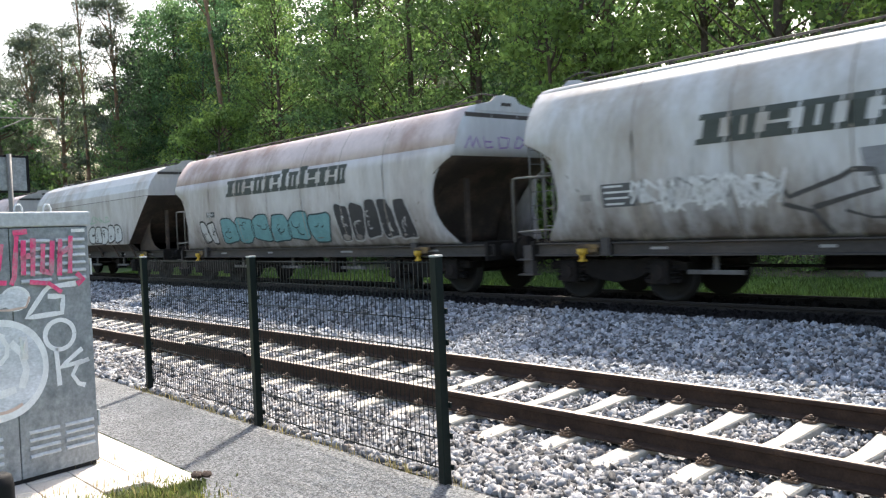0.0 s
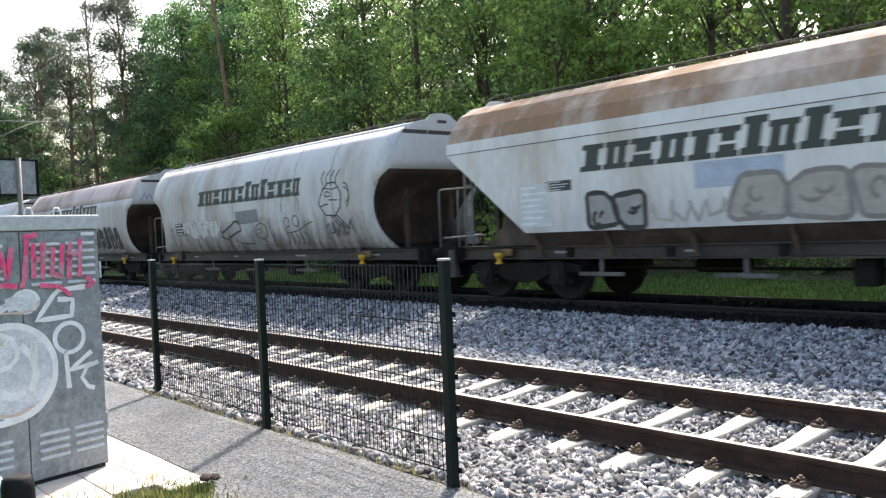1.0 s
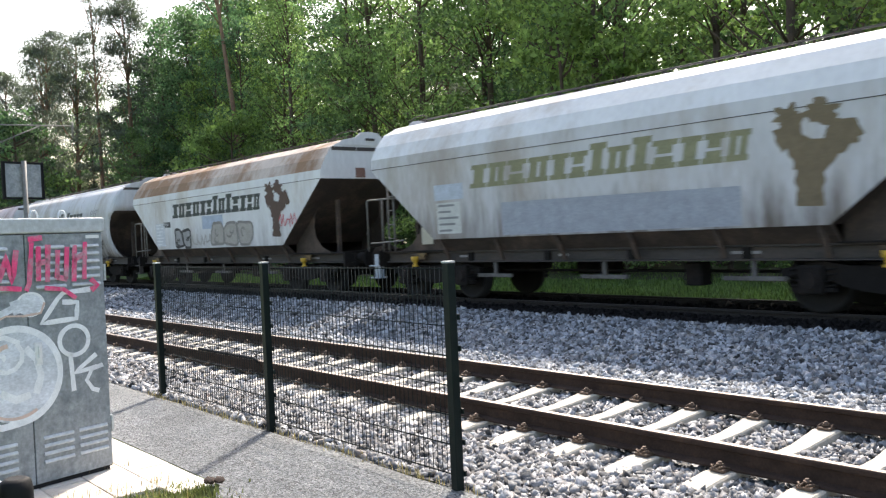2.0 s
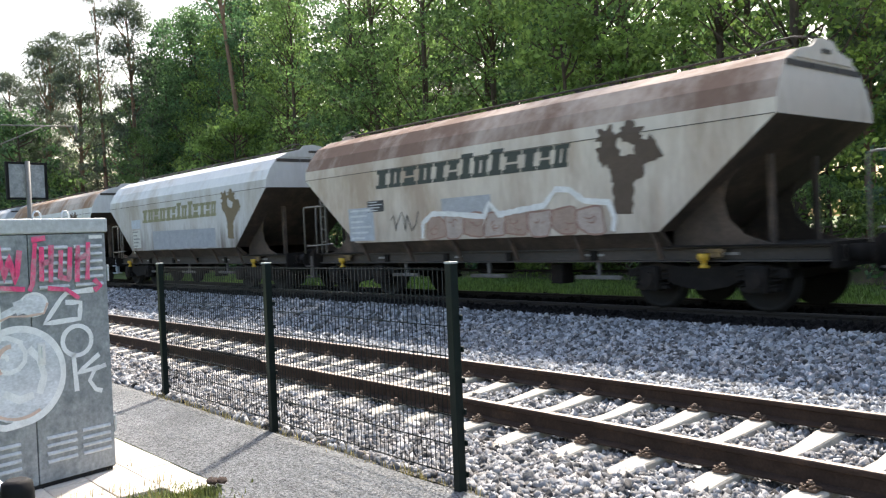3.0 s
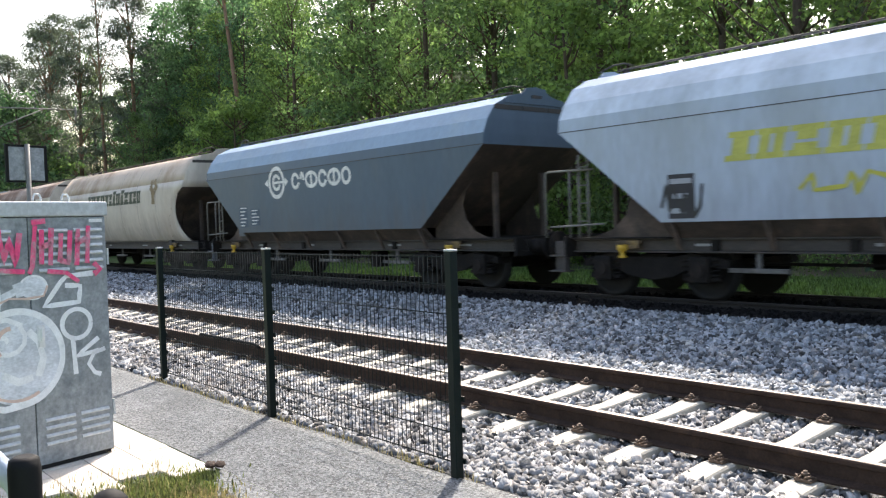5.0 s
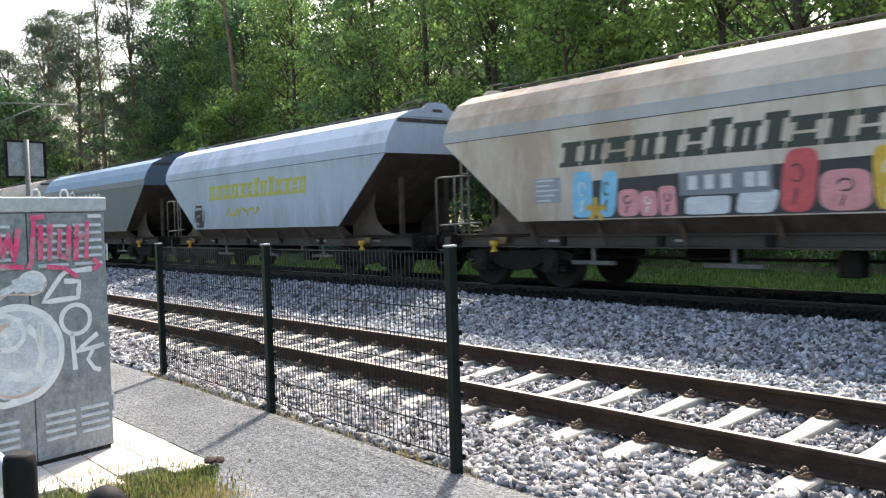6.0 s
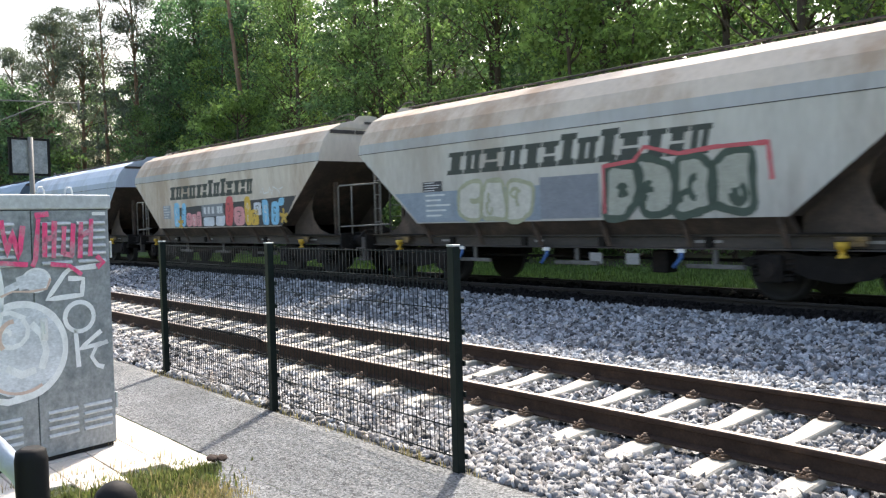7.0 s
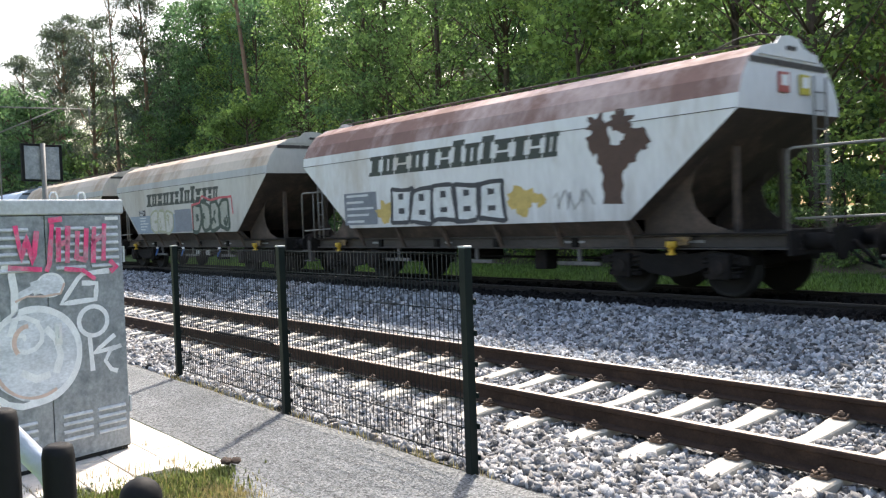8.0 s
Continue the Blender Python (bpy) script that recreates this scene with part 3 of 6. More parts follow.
    part("tag_shadow", bm, peach, c, "peach sprayed edge")
    bm = bmesh.new()
    zig = [[(-0.545, 1.7), (-0.575, 1.42), (-0.6, 1.37)], [(-0.57, 1.72), (-0.47, 1.73)], [(-0.5, 1.67), (-0.51, 1.43)], [(-0.43, 1.68), (-0.445, 1.42)], [(-0.36, 1.64), (-0.375, 1.44)], [(-0.29, 1.66), (-0.31, 1.43)],
           [(-0.23, 1.67), (-0.25, 1.41)], [(-0.15, 1.69), (-0.17, 1.42)], [(-0.51, 1.55), (-0.43, 1.57)], [(-0.375, 1.45), (-0.3, 1.43)], [(-0.25, 1.56), (-0.17, 1.6)], [(-0.47, 1.38), (-0.33, 1.36), (-0.24, 1.29)],
           [(-0.12, 1.42), (-0.07, 1.37), (-0.12, 1.34)], [(-0.8, 1.69), (-0.765, 1.45), (-0.73, 1.62), (-0.69, 1.43), (-0.655, 1.65)], [(-0.86, 1.41), (-0.63, 1.385)]]
    for pts in zig:
        ribbon(bm, pts, 0.036, 0.016, put, 0.45)
    part("scribble", bm, pink, c, "pink sprayed scribble over the louvres")
    bm = bmesh.new()
    box(bm, 0.0005, 0.002, -0.135, -0.03, h - 0.045, h - 0.02)
    part("plate", bm, M_WHITE, c, "small pale plate")
    # pavers round the cabinet
    pav = thing("pavement", "sunlit pale concrete pavers round the cabinet", "pavement", kind="structure")
    bm = bmesh.new()
    box(bm, -9.5, -5.45, 0.2, 2.485, GROUND - 0.08, GROUND - 0.018)
    part("joint_bed", bm, M_SOIL, pav)
    bm = bmesh.new()
    box(bm, -0.196, 0.196, -0.146, 0.146, -0.05, 0, 0.005)
    paver = mesh_of(bm, "paver")
    rng = random.Random(8)
    for j in range(8):
        for i in range(9):
            x, y = -5.65 - 0.4 * i - (0.2 if j % 2 else 0), 2.335 - 0.3 * j
            share("paver", paver, M_PAVER, pav, pose(x, y, GROUND + rng.uniform(-0.002, 0.003), rng.uniform(-0.25, 0.25), rng.uniform(-0.25, 0.25), rng.uniform(-0.2, 0.2)))


# ---------- near railing ----------
def near_railing():
    r = thing("railing", "black painted steel railing bars standing close by", "railing")
    for x, y, z, rad in ((-0.9, 0.212, 1.285, 0.0155), (-0.905, 0.163, 1.327, 0.016)):
        bm = bmesh.new()
        tube(bm, [(0, 0, -1.45), (0, 0, -0.012), (0, 0, -0.003), (0, 0, 0)], [rad, rad, rad * 0.9, rad * 0.6], 16)
        part("bar", bm, M_BLACK, r).matrix_basis = pose(x, y, z)
    bm = bmesh.new()
    tube(bm, [(0, 0, -0.01), (0, 0, -1.4)], 0.013, 10)
    stem = part("stem", bm, M_BLACK, r)
    stem.matrix_basis = pose(-0.9, 0.291, 1.212)
    bm = bmesh.new()
    bmesh.ops.create_uvsphere(bm, u_segments=20, v_segments=12, radius=0.022)
    for f in bm.faces:
        f.smooth = True
    part("knob", bm, M_BLACK, stem, "rounded black knob")
    bm = bmesh.new()
    tube(bm, [(-1.0, 0.17, 1.31), (-1.0, 0.195, 1.275), (-1.0, 0.225, 1.235), (-1.0, 0.24, 1.2), (-1.0, 0.24, 0.4)], 0.012, 8)
    part("strap", bm, mat("pale blue plastic", (0.5, 0.56, 0.66), 0.5, var=0.1, scale=10), r, "pale blue curved strap")


# ---------- train ----------
YC = Y2 + GAUGE / 2
SPEED = 16.55
TRAP = [(1.2, 1.40, 1.95), (2.72, 1.45, 0.0), (2.93, 1.43, 0.0), (3.2, 1.3, 0.01), (3.47, 1.09, 0.03), (3.65, 0.72, 0.04), (3.73, 0.34, 0.05)]
ROUND = [(0.95, 1.14, 1.42), (1.15, 1.26, 1.38), (1.45, 1.36, 1.28), (1.8, 1.43, 1.1), (2.0, 1.45, 0.95), (2.2, 1.455, 0.75), (2.35, 1.46, 0.55), (2.5, 1.46, 0.3), (2.64, 1.46, 0.0), (2.85, 1.42, 0.0), (3.1, 1.33, 0.0), (3.34, 1.18, 0.01), (3.52, 1.03, 0.02), (3.585, 0.96, 0.03), (3.67, 0.6, 0.04), (3.73, 0.3, 0.05)]
# the side plates are cut back in an arc at both ends
ROUND_SIDE = [(z, w, float(np.interp(z, [0.95, 1.08, 1.32, 1.56, 1.8, 2.06, 2.27, 2.48, 2.61, 2.64], [0.2, 0.3, 0.52, 0.64, 0.67, 0.64, 0.56, 0.38, 0.12, 0.0]))) for z, w, _ in ROUND]
CACHE = {}


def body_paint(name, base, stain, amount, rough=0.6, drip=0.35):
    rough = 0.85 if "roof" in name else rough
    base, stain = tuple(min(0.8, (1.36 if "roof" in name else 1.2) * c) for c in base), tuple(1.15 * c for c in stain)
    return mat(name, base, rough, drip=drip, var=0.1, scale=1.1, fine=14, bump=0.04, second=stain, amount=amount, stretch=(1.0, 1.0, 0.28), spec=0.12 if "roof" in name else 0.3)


def shell(levels, k0, k1, length, where):
    """The skin between two levels: near or far side, or an end."""
    bm = bmesh.new()
    lv = levels[k0:k1 + 1]
    if levels is ROUND_SIDE:
        fine = np.r_[np.linspace(lv[0][0], 2.64, 22), [z for z, _, _ in lv if z > 2.65]]
        lv = [(z, float(np.interp(z, [q[0] for q in lv], [q[1] for q in lv])), float(np.interp(z, [0.95, 1.08, 1.32, 1.56, 1.8, 2.06, 2.27, 2.48, 2.6, 2.64], [0.2, 0.3, 0.52, 0.64, 0.67, 0.64, 0.56, 0.38, 0.13, 0.0]))) for z in fine]
    rows = []
    for z, w, ins in lv:
        if where in ("near", "far"):
            s = -1 if where == "near" else 1
            n = 24
            rows.append([bm.verts.new((ins + (length - 2 * ins) * i / n, s * w, z)) for i in range(n + 1)])
        else:
            x = ins if where == "left" else length - ins
            rows.append([bm.verts.new((x, -w + 2 * w * i / 8, z)) for i in range(9)])
    for a, b in zip(rows, rows[1:]):
        for i in range(len(a) - 1):
            f = bm.faces.new((a[i], a[i + 1], b[i + 1], b[i]))
            f.smooth = len(levels) > 10
    bmesh.ops.recalc_face_normals(bm, faces=bm.faces[:])
    if (bm.faces[0].normal.y if where in ("near", "far") else bm.faces[0].normal.x) * (-1 if where in ("near", "left") else 1) < 0:
        bmesh.ops.reverse_faces(bm, faces=bm.faces[:])
    bmesh.ops.solidify(bm, geom=bm.faces[:], thickness=0.02)
    return bm


def roof_top(levels, length):
    bm = bmesh.new()
    z, w, ins = levels[-1]
    outline = [(-w, z - 0.01), (-w * 0.4, z + 0.025), (w * 0.4, z + 0.025), (w, z - 0.01)]
    return prism(bm, outline, ins, length - ins)


def cached(key, maker):
    if key not in CACHE:
        CACHE[key] = mesh_of(maker(), key.split("|")[0])
    return CACHE[key]


def wheelset_bm():
    bm = bmesh.new()
    tube(bm, [(0, -1.02, 0), (0, 1.02, 0)], 0.08, 10)
    for s in (-1, 1):
        rings = [(0.46, 0.685), (0.49, 0.69), (0.49, 0.715), (0.46, 0.722), (0.455, 0.82), (0.4, 0.825), (0.38, 0.77), (0.15, 0.745), (0.12, 0.83), (0.05, 0.83)]
        made = [[bm.verts.new((r * math.cos(k * math.tau / 28), s * y, r * math.sin(k * math.tau / 28))) for k in range(28)] for r, y in rings]
        for a, b in zip(made, made[1:]):
            for k in range(28):
                bm.faces.new((a[k], a[(k + 1) % 28], b[(k + 1) % 28], b[k])).smooth = True
        bm.faces.new(made[0])
    bmesh.ops.recalc_face_normals(bm, faces=bm.faces[:])
    return bm


def bogie_frame_bm():
    bm = bmesh.new()
    for s in (-1, 1):
        y0, y1 = sorted((s * 0.93, s * 1.03))
        # swan-necked side frame
        top = [(-1.35, 0.62), (-0.75, 0.72), (-0.4, 0.66), (0.4, 0.66), (0.75, 0.72), (1.35, 0.62)]
        low = [(1.35, 0.5), (0.8, 0.52), (0.4, 0.36), (0, 0.3), (-0.4, 0.36), (-0.8, 0.52), (-1.35, 0.5)]
        pts = top + low
        a = [bm.verts.new((x, y0, z)) for x, z in pts]
        b = [bm.verts.new((x, y1, z)) for x, z in pts]
        n = len(pts)
        for i in range(n):
            bm.faces.new((a[i], a[(i + 1) % n], b[(i + 1) % n], b[i]))
        bm.faces.new(a)
        bm.faces.new(b[::-1])
    box(bm, -0.25, 0.25, -0.95, 0.95, 0.42, 0.7)
    for x in (-1.3, 1.3):
        box(bm, x - 0.06, x + 0.06, -0.95, 0.95, 0.5, 0.62)
    bmesh.ops.recalc_face_normals(bm, faces=bm.faces[:])
    return bm


def axle_box_bm():
    bm = bmesh.new()
    box(bm, -0.17, 0.17, -0.13, 0.13, -0.19, 0.2, 0.03)
    tube(bm, [(0, -0.13, 0), (0, -0.165, 0)], 0.115, 12)
    box(bm, -0.3, 0.3, -0.06, 0.06, -0.16, -0.1, 0.01)
    return bm


def spring_bm():
    bm = bmesh.new()
    tube(bm, [(0.075 * math.cos(a * 0.9), 0.075 * math.sin(a * 0.9), a * 0.0105) for a in range(32)], 0.014, 5)
    return bm


def sill_bm(length, half):
    bm = bmesh.new()
    for s in (-1, 1):
        out = s * half
        prof = [(out, 0.735), (out, 0.755), (out - s * 0.075, 0.765), (out - s * 0.075, 0.925), (out, 0.935), (out, 0.955), (out - s * 0.16, 0.955), (out - s * 0.16, 0.735)]
        prism(bm, prof, -0.08, length + 0.65)
    return bm


def frame_bm(length):
    bm = bmesh.new()
    box(bm, -0.05, length + 0.62, -0.35, 0.35, 0.7, 0.93)
    for x in (-0.08, length + 0.59):
        box(bm, x, x + 0.06, -1.3, 1.3, 0.66, 1.0)
    for x in (2.6, 4.6, 6.4, 8.4):
        box(bm, x, x + 0.12, -1.1, 1.1, 0.74, 0.92)
    return bm


def buffer_bm(s):
    bm = bmesh.new()
    tube(bm, [(0, 0, 0.84), (s * 0.26, 0, 0.84), (s * 0.261, 0, 0.84), (s * 0.47, 0, 0.84), (s * 0.471, 0, 0.84), (s * 0.495, 0, 0.84), (s * 0.51, 0, 0.84)], [0.12, 0.12, 0.095, 0.095, 0.25, 0.25, 0.22], 18)
    return bm


def coupling_bm(s):
    return tube(bmesh.new(), [(0, 0, 0.82), (s * 0.25, 0, 0.8), (s * 0.45, 0, 0.6), (s * 0.5, 0.02, 0.5)], 0.035, 8)


def hose_bm(s):
    return tube(bmesh.new(), [(0, 0.35, 0.7), (s * 0.2, 0.36, 0.5), (s * 0.45, 0.36, 0.42)], 0.022, 8)


def web_bm(length, mirror, y):
    """End web plate with the round cut-out."""
    bm = bmesh.new()
    pts = [(0.28, 0.955)] + [(0.15 + 0.95 * math.cos(radians(a)), 1.62 + 0.66 * math.sin(radians(a))) for a in (-78, -50, -25, 0, 25, 50)] + [(0.9, 2.1), (1.95, 1.25), (1.95, 0.955)]
    a = [bm.verts.new((x, y - 0.012, z)) for x, z in pts]
    b = [bm.verts.new((x, y + 0.012, z)) for x, z in pts]
    n = len(pts)
    for i in range(n):
        bm.faces.new((a[i], a[(i + 1) % n], b[(i + 1) % n], b[i]))
    bm.faces.new(a)
    bm.faces.new(b[::-1])
    return mirrored(bm, length, mirror)


def mirrored(bm, length, mirror):
    if mirror:
        bmesh.ops.transform(bm, matrix=Matrix.Translation((length, 0, 0)) @ Matrix.Diagonal((-1, 1, 1, 1)), verts=bm.verts[:])
    bmesh.ops.recalc_face_normals(bm, faces=bm.faces[:])
    return bm


def end_post_bm(length, mirror, y):
    return mirrored(box(bmesh.new(), 0.5, 0.58, y - 0.05, y + 0.05, 0.95, 2.25, 0.006), length, mirror)


def end_deck_bm(length, mirror):
    return mirrored(box(bmesh.new(), -0.62 if mirror else -0.05, 1.95, -1.2, 1.2, 0.957, 0.977), length, mirror)


def skirt_bm(length):
    bm = bmesh.new()
    for s in (-1, 1):
        prism(bm, [(s * 1.36, 1.21), (s * 1.1, 0.957), (s * 1.02, 0.957), (s * 1.28, 1.21)], 1.95, length - 1.95)
    return bm


def gusset_bm():
    bm = bmesh.new()
    prof = [(-1.385, 1.2), (-1.15, 0.77), (-1.115, 0.77), (-1.3, 1.2)]
    return prism(bm, prof, -0.035, 0.035)


def ladder_bm():
    bm = bmesh.new()
    for y in (0.55, 0.92):
        tube(bm, [(0, y, 0.95), (0, y, 3.3)], 0.018, 6)
    for k in range(8):
        tube(bm, [(0, 0.55, 1.1 + 0.28 * k), (0, 0.92, 1.1 + 0.28 * k)], 0.012, 5)
    return bm


def railing_bm(reach):
    """The hand rail of the end platform, with tall climbing posts beside the body."""
    bm = bmesh.new()
    a = -reach
    tube(bm, [(a, -1.2, 0.98), (a, -1.2, 2.04), (a + 0.02, -1.2, 2.09), (a + 0.08, -1.2, 2.11), (0.5, -1.2, 2.1)], 0.02, 7)
    tube(bm, [(a + 0.1, -1.2, 1.16), (0.72, -1.2, 1.2)], 0.018, 7)
    tube(bm, [(a + 0.55, -1.2, 0.98), (a + 0.55, -1.2, 2.1)], 0.016, 7)
    for x in (0.16, 0.36):
        tube(bm, [(x, -1.16, 0.97), (x, -1.16, 2.36)], 0.022, 7)
    for z in (1.25, 1.55, 1.85, 2.15):
        tube(bm, [(0.16, -1.16, z), (0.36, -1.16, z)], 0.012, 5)
    return bm


def corner_step_bm():
    """Hanging footstep: a side plate with two treads."""
    bm = bmesh.new()
    box(bm, -0.06, 0.24, -1.2, -1.17, 0.42, 0.92, 0.004)
    for z in (0.4, 0.66):
        box(bm, -0.1, 0.26, -1.32, -1.1, z, z + 0.03, 0.006)
    box(bm, 0.18, 0.24, -1.3, -1.17, 0.42, 0.9, 0.004)
    return bm


def brake_cup_bm():
    """The small waisted handle of the brake changeover."""
    bm = bmesh.new()
    tube(bm, [(0, -1.31, 0.65), (0, -1.31, 0.67), (0, -1.31, 0.7), (0, -1.31, 0.75), (0, -1.31, 0.78), (0, -1.31, 0.86)], [0.07, 0.07, 0.035, 0.045, 0.085, 0.085], 10)
    return bm


def brake_plate_bm():
    bm = bmesh.new()
    box(bm, -0.1, 0.34, -1.32, -1.27, 0.87, 0.93, 0.006)
    box(bm, 0.1, 0.3, -1.31, -1.28, 0.8, 0.87, 0.006)
    return bm


def load_plate_bm():
    return box(bmesh.new(), 1.12, 1.48, -1.04, -1.015, 1.1, 1.45, 0.004)


def roof_rail_bm(length):
    """Narrow walkway along the ridge with a low guard bar on its near edge and a bent grab rail at each end."""
    bm = bmesh.new()
    for y in (-0.3, 0.3):
        box(bm, 0.35, length - 0.35, y - 0.03, y + 0.03, 3.785, 3.803)
    for i in range(15):
        x = 0.5 + (length - 1) * i / 14
        box(bm, x - 0.02, x + 0.02, -0.3, 0.3, 3.73, 3.785)
    tube(bm, [(0.6, -0.52, 3.76), (length - 0.6, -0.52, 3.76)], 0.011, 6)
    for i in range(9):
        x = 0.7 + (length - 1.4) * i / 8
        tube(bm, [(x, -0.5, 3.68), (x, -0.52, 3.76)], 0.01, 5)
    for x in (0.05, length - 0.05):
        s = 1 if x < 1 else -1
        tube(bm, [(x - s * 0.1, -0.32, 3.82), (x + s * 0.25, -0.34, 3.9), (x + s * 0.55, -0.42, 3.88), (x + s * 0.85, -0.5, 3.77)], 0.014, 6)
    return bm


def crest_bm(s):
    """The raised middle of the end plate, with a slot."""
    bm = bmesh.new()
    outline = [(-0.85, 3.52), (-0.8, 3.63), (-0.42, 3.7), (-0.34, 3.76), (-0.27, 3.83), (0.0, 3.86), (0.27, 3.83), (0.34, 3.76), (0.42, 3.7), (0.8, 3.63), (0.85, 3.52)]
    return prism(bm, outline, *sorted((0, s * 0.03)))


def end_band_bm(x, s):
    bm = bmesh.new()
    for y0, y1 in ((-0.98, -0.36), (-0.34, 0.28), (0.3, 0.95)):
        box(bm, *sorted((x, x + s * 0.012)), y0 * 1.12, y1 * 1.12, 3.39, 3.475)
    box(bm, *sorted((x, x + s * 0.032)), -0.12, 0.14, 3.64, 3.7)
    return bm


def underbits_bm():
    bm = bmesh.new()
    tube(bm, [(0.0, 0.1, 0.58), (0.9, 0.1, 0.58)], 0.13, 14)
    box(bm, 2.9, 3.2, -0.9, -0.6, 0.35, 0.7, 0.02)
    tube(bm, [(-1.5, -0.5, 0.55), (5, -0.5, 0.55)], 0.025, 6)
    return bm


def footboard_bm(wide):
    bm = bmesh.new()
    box(bm, 0, wide, -1.14, -1.08, 0.455, 0.52, 0.008)
    box(bm, wide * 0.45, wide * 0.45 + 0.07, -1.1, -1.05, 0.5, 0.76, 0.006)
    return bm


BEARERS = []
AXLES = []


def wagon(kind, x0, length, paint, roof_paint, label, cap_paint=None, reach=0.56, ladder=False, steps=None, plate=None, split=12, strip=None):
    lv = ROUND if kind == "round" else TRAP
    k = 8 if kind == "round" else 1
    last = len(lv) - 1
    w = thing("hopper_wagon", label, "freight wagon", "wagons of the train", pose(x0, YC, Z2))
    key = f"|{kind}{length:.2f}{split}"
    side_split = split if kind == "round" else k + 1
    for where in ("near", "far"):
        share("side", cached(f"side{where}{key}", lambda: shell(ROUND_SIDE if kind == "round" else lv, 0, side_split if kind == "round" else k, length, where)), paint, w)
        if kind == "trap":
            share("cornice", cached(f"cornice{where}{key}", lambda: shell(lv, k, side_split, length, where)), strip or paint, w, None, "plain strip above the side seam")
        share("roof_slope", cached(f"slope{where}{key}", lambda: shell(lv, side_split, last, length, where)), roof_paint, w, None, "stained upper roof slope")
    for where in ("left", "right"):
        share("end_slope", cached(f"endslope{where}{key}", lambda: shell(lv, 0, k, length, where)), M_HOPPER, w, None, "dark rust-brown sloping hopper end")
        share("end_cap", cached(f"endcap{where}{key}", lambda: shell(lv, k, last, length, where)), cap_paint or paint, w)
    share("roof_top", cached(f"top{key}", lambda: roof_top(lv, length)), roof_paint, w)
    share("roof_walkway", cached(f"walk{key}", lambda: roof_rail_bm(length)), M_SILL, w, None, "dark grimy roof walkway with grab rails")
    share("side_sill", cached(f"sill{key}", lambda: sill_bm(length, 1.26 if kind == "round" else 1.12)), M_SILL, w, None, "grimy steel side sill")
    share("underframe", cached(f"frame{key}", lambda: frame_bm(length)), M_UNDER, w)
    for mirror in (False, True):
        for y in (-1.0, 1.0):
            share("end_web", cached(f"web{mirror}{y}{key}", lambda: web_bm(length, mirror, y)), M_HOPPER, w)
            share("end_post", cached(f"post{mirror}{y}{key}", lambda: end_post_bm(length, mirror, y * 0.65)), M_HOPPER, w)
        share("end_deck", cached(f"deck{mirror}{key}", lambda: end_deck_bm(length, mirror)), M_UNDER, w)
    for x, e in ((-0.08, -1), (length + 0.65, 1)):
        for y in (-0.875, 0.875):
            share("buffer", cached(f"buffer{e}|", lambda: buffer_bm(e)), M_UNDER, w, pose(x, y, 0))
        share("coupling", cached(f"coupling{e}|", lambda: coupling_bm(e)), M_UNDER, w, pose(x, 0, 0))
        share("brake_hose", cached(f"hose{e}|", lambda: hose_bm(e)), M_BLACK, w, pose(x, 0, 0))
    if ladder:
        share("ladder", cached("ladder|", ladder_bm), M_RAILING, w, pose(length + 0.06, 0, 0))
    share("platform_railing", cached(f"railing{reach}|", lambda: railing_bm(reach)), M_RAILING, w)
    share("corner_step", cached("cornerstep|", corner_step_bm), steps or M_SILL, w, pose(-0.3, 0, 0), "hanging two-tread footstep")
    if plate:
        share("load_plate", cached("loadplate|", load_plate_bm), plate, w, None, "plain painted plate on the end web")
    for x, s in ((0.0, -1), (length, 1)):
        share("end_band", cached(f"band{s}|", lambda: end_band_bm(0, s)), M_SILL, w, pose(x - s * 0.02, 0, 0), "dark vent band")
        share("end_crest", cached(f"crest{s}|", lambda: crest_bm(s)), cap_paint or paint, w, pose(x - s * 0.035, 0, 0))
    for x, wide in ((2.9, 0.9), (5.45, 0.95), (8.1, 0.95)):
        share("footboard", cached(f"footboard{wide}|", lambda: footboard_bm(wide)), M_BOARD, w, pose(x, 0, 0), "grey weathered footboard hanging below the sill")
    share("brake_gear", cached("bits|", underbits_bm), M_UNDER, w, pose(4.4, 0, 0))
    dy = 0.0 if kind == "round" else 0.12
    for x in (1.06, length - 1.34):
        share("brake_handle", cached("brakecup|", brake_cup_bm), M_YELLOW, w, pose(x, dy, 0), "small yellow brake handle")
        share("brake_plate", cached("brakeplate|", brake_plate_bm), M_OCHRE, w, pose(x, dy, 0), "grimy ochre plate above the brake handle")
    if kind == "trap":
        share("side_seam", cached(f"sideseam{key}", lambda: box(bmesh.new(), 0.02, length - 0.02, -1.4545, -1.44, 2.715, 2.727)), M_SILL, w, None, "thin dark seam along the side")
        share("hopper_skirt", cached(f"skirt{key}", lambda: skirt_bm(length)), M_HOPPER, w)
        for i in range(6):
            share("gusset", cached("gusset|", gusset_bm), M_HOPPER, w, pose(2.1 + (length - 4.2) * i / 5, 0, 0))
    else:
        bm_key = f"seam{key}"

        def seam():
            bm = bmesh.new()
            for u, v in zip(lv[:-3], lv[1:-3]):
                a = [bm.verts.new((dx, -(u[1] + 0.006), u[0])) for dx in (-0.013, 0.013)]
                b = [bm.verts.new((dx, -(v[1] + 0.006), v[0])) for dx in (-0.013, 0.013)]
                bm.faces.new((a[0], a[1], b[1], b[0]))
            bmesh.ops.solidify(bm, geom=bm.faces[:], thickness=0.008)
            return bm
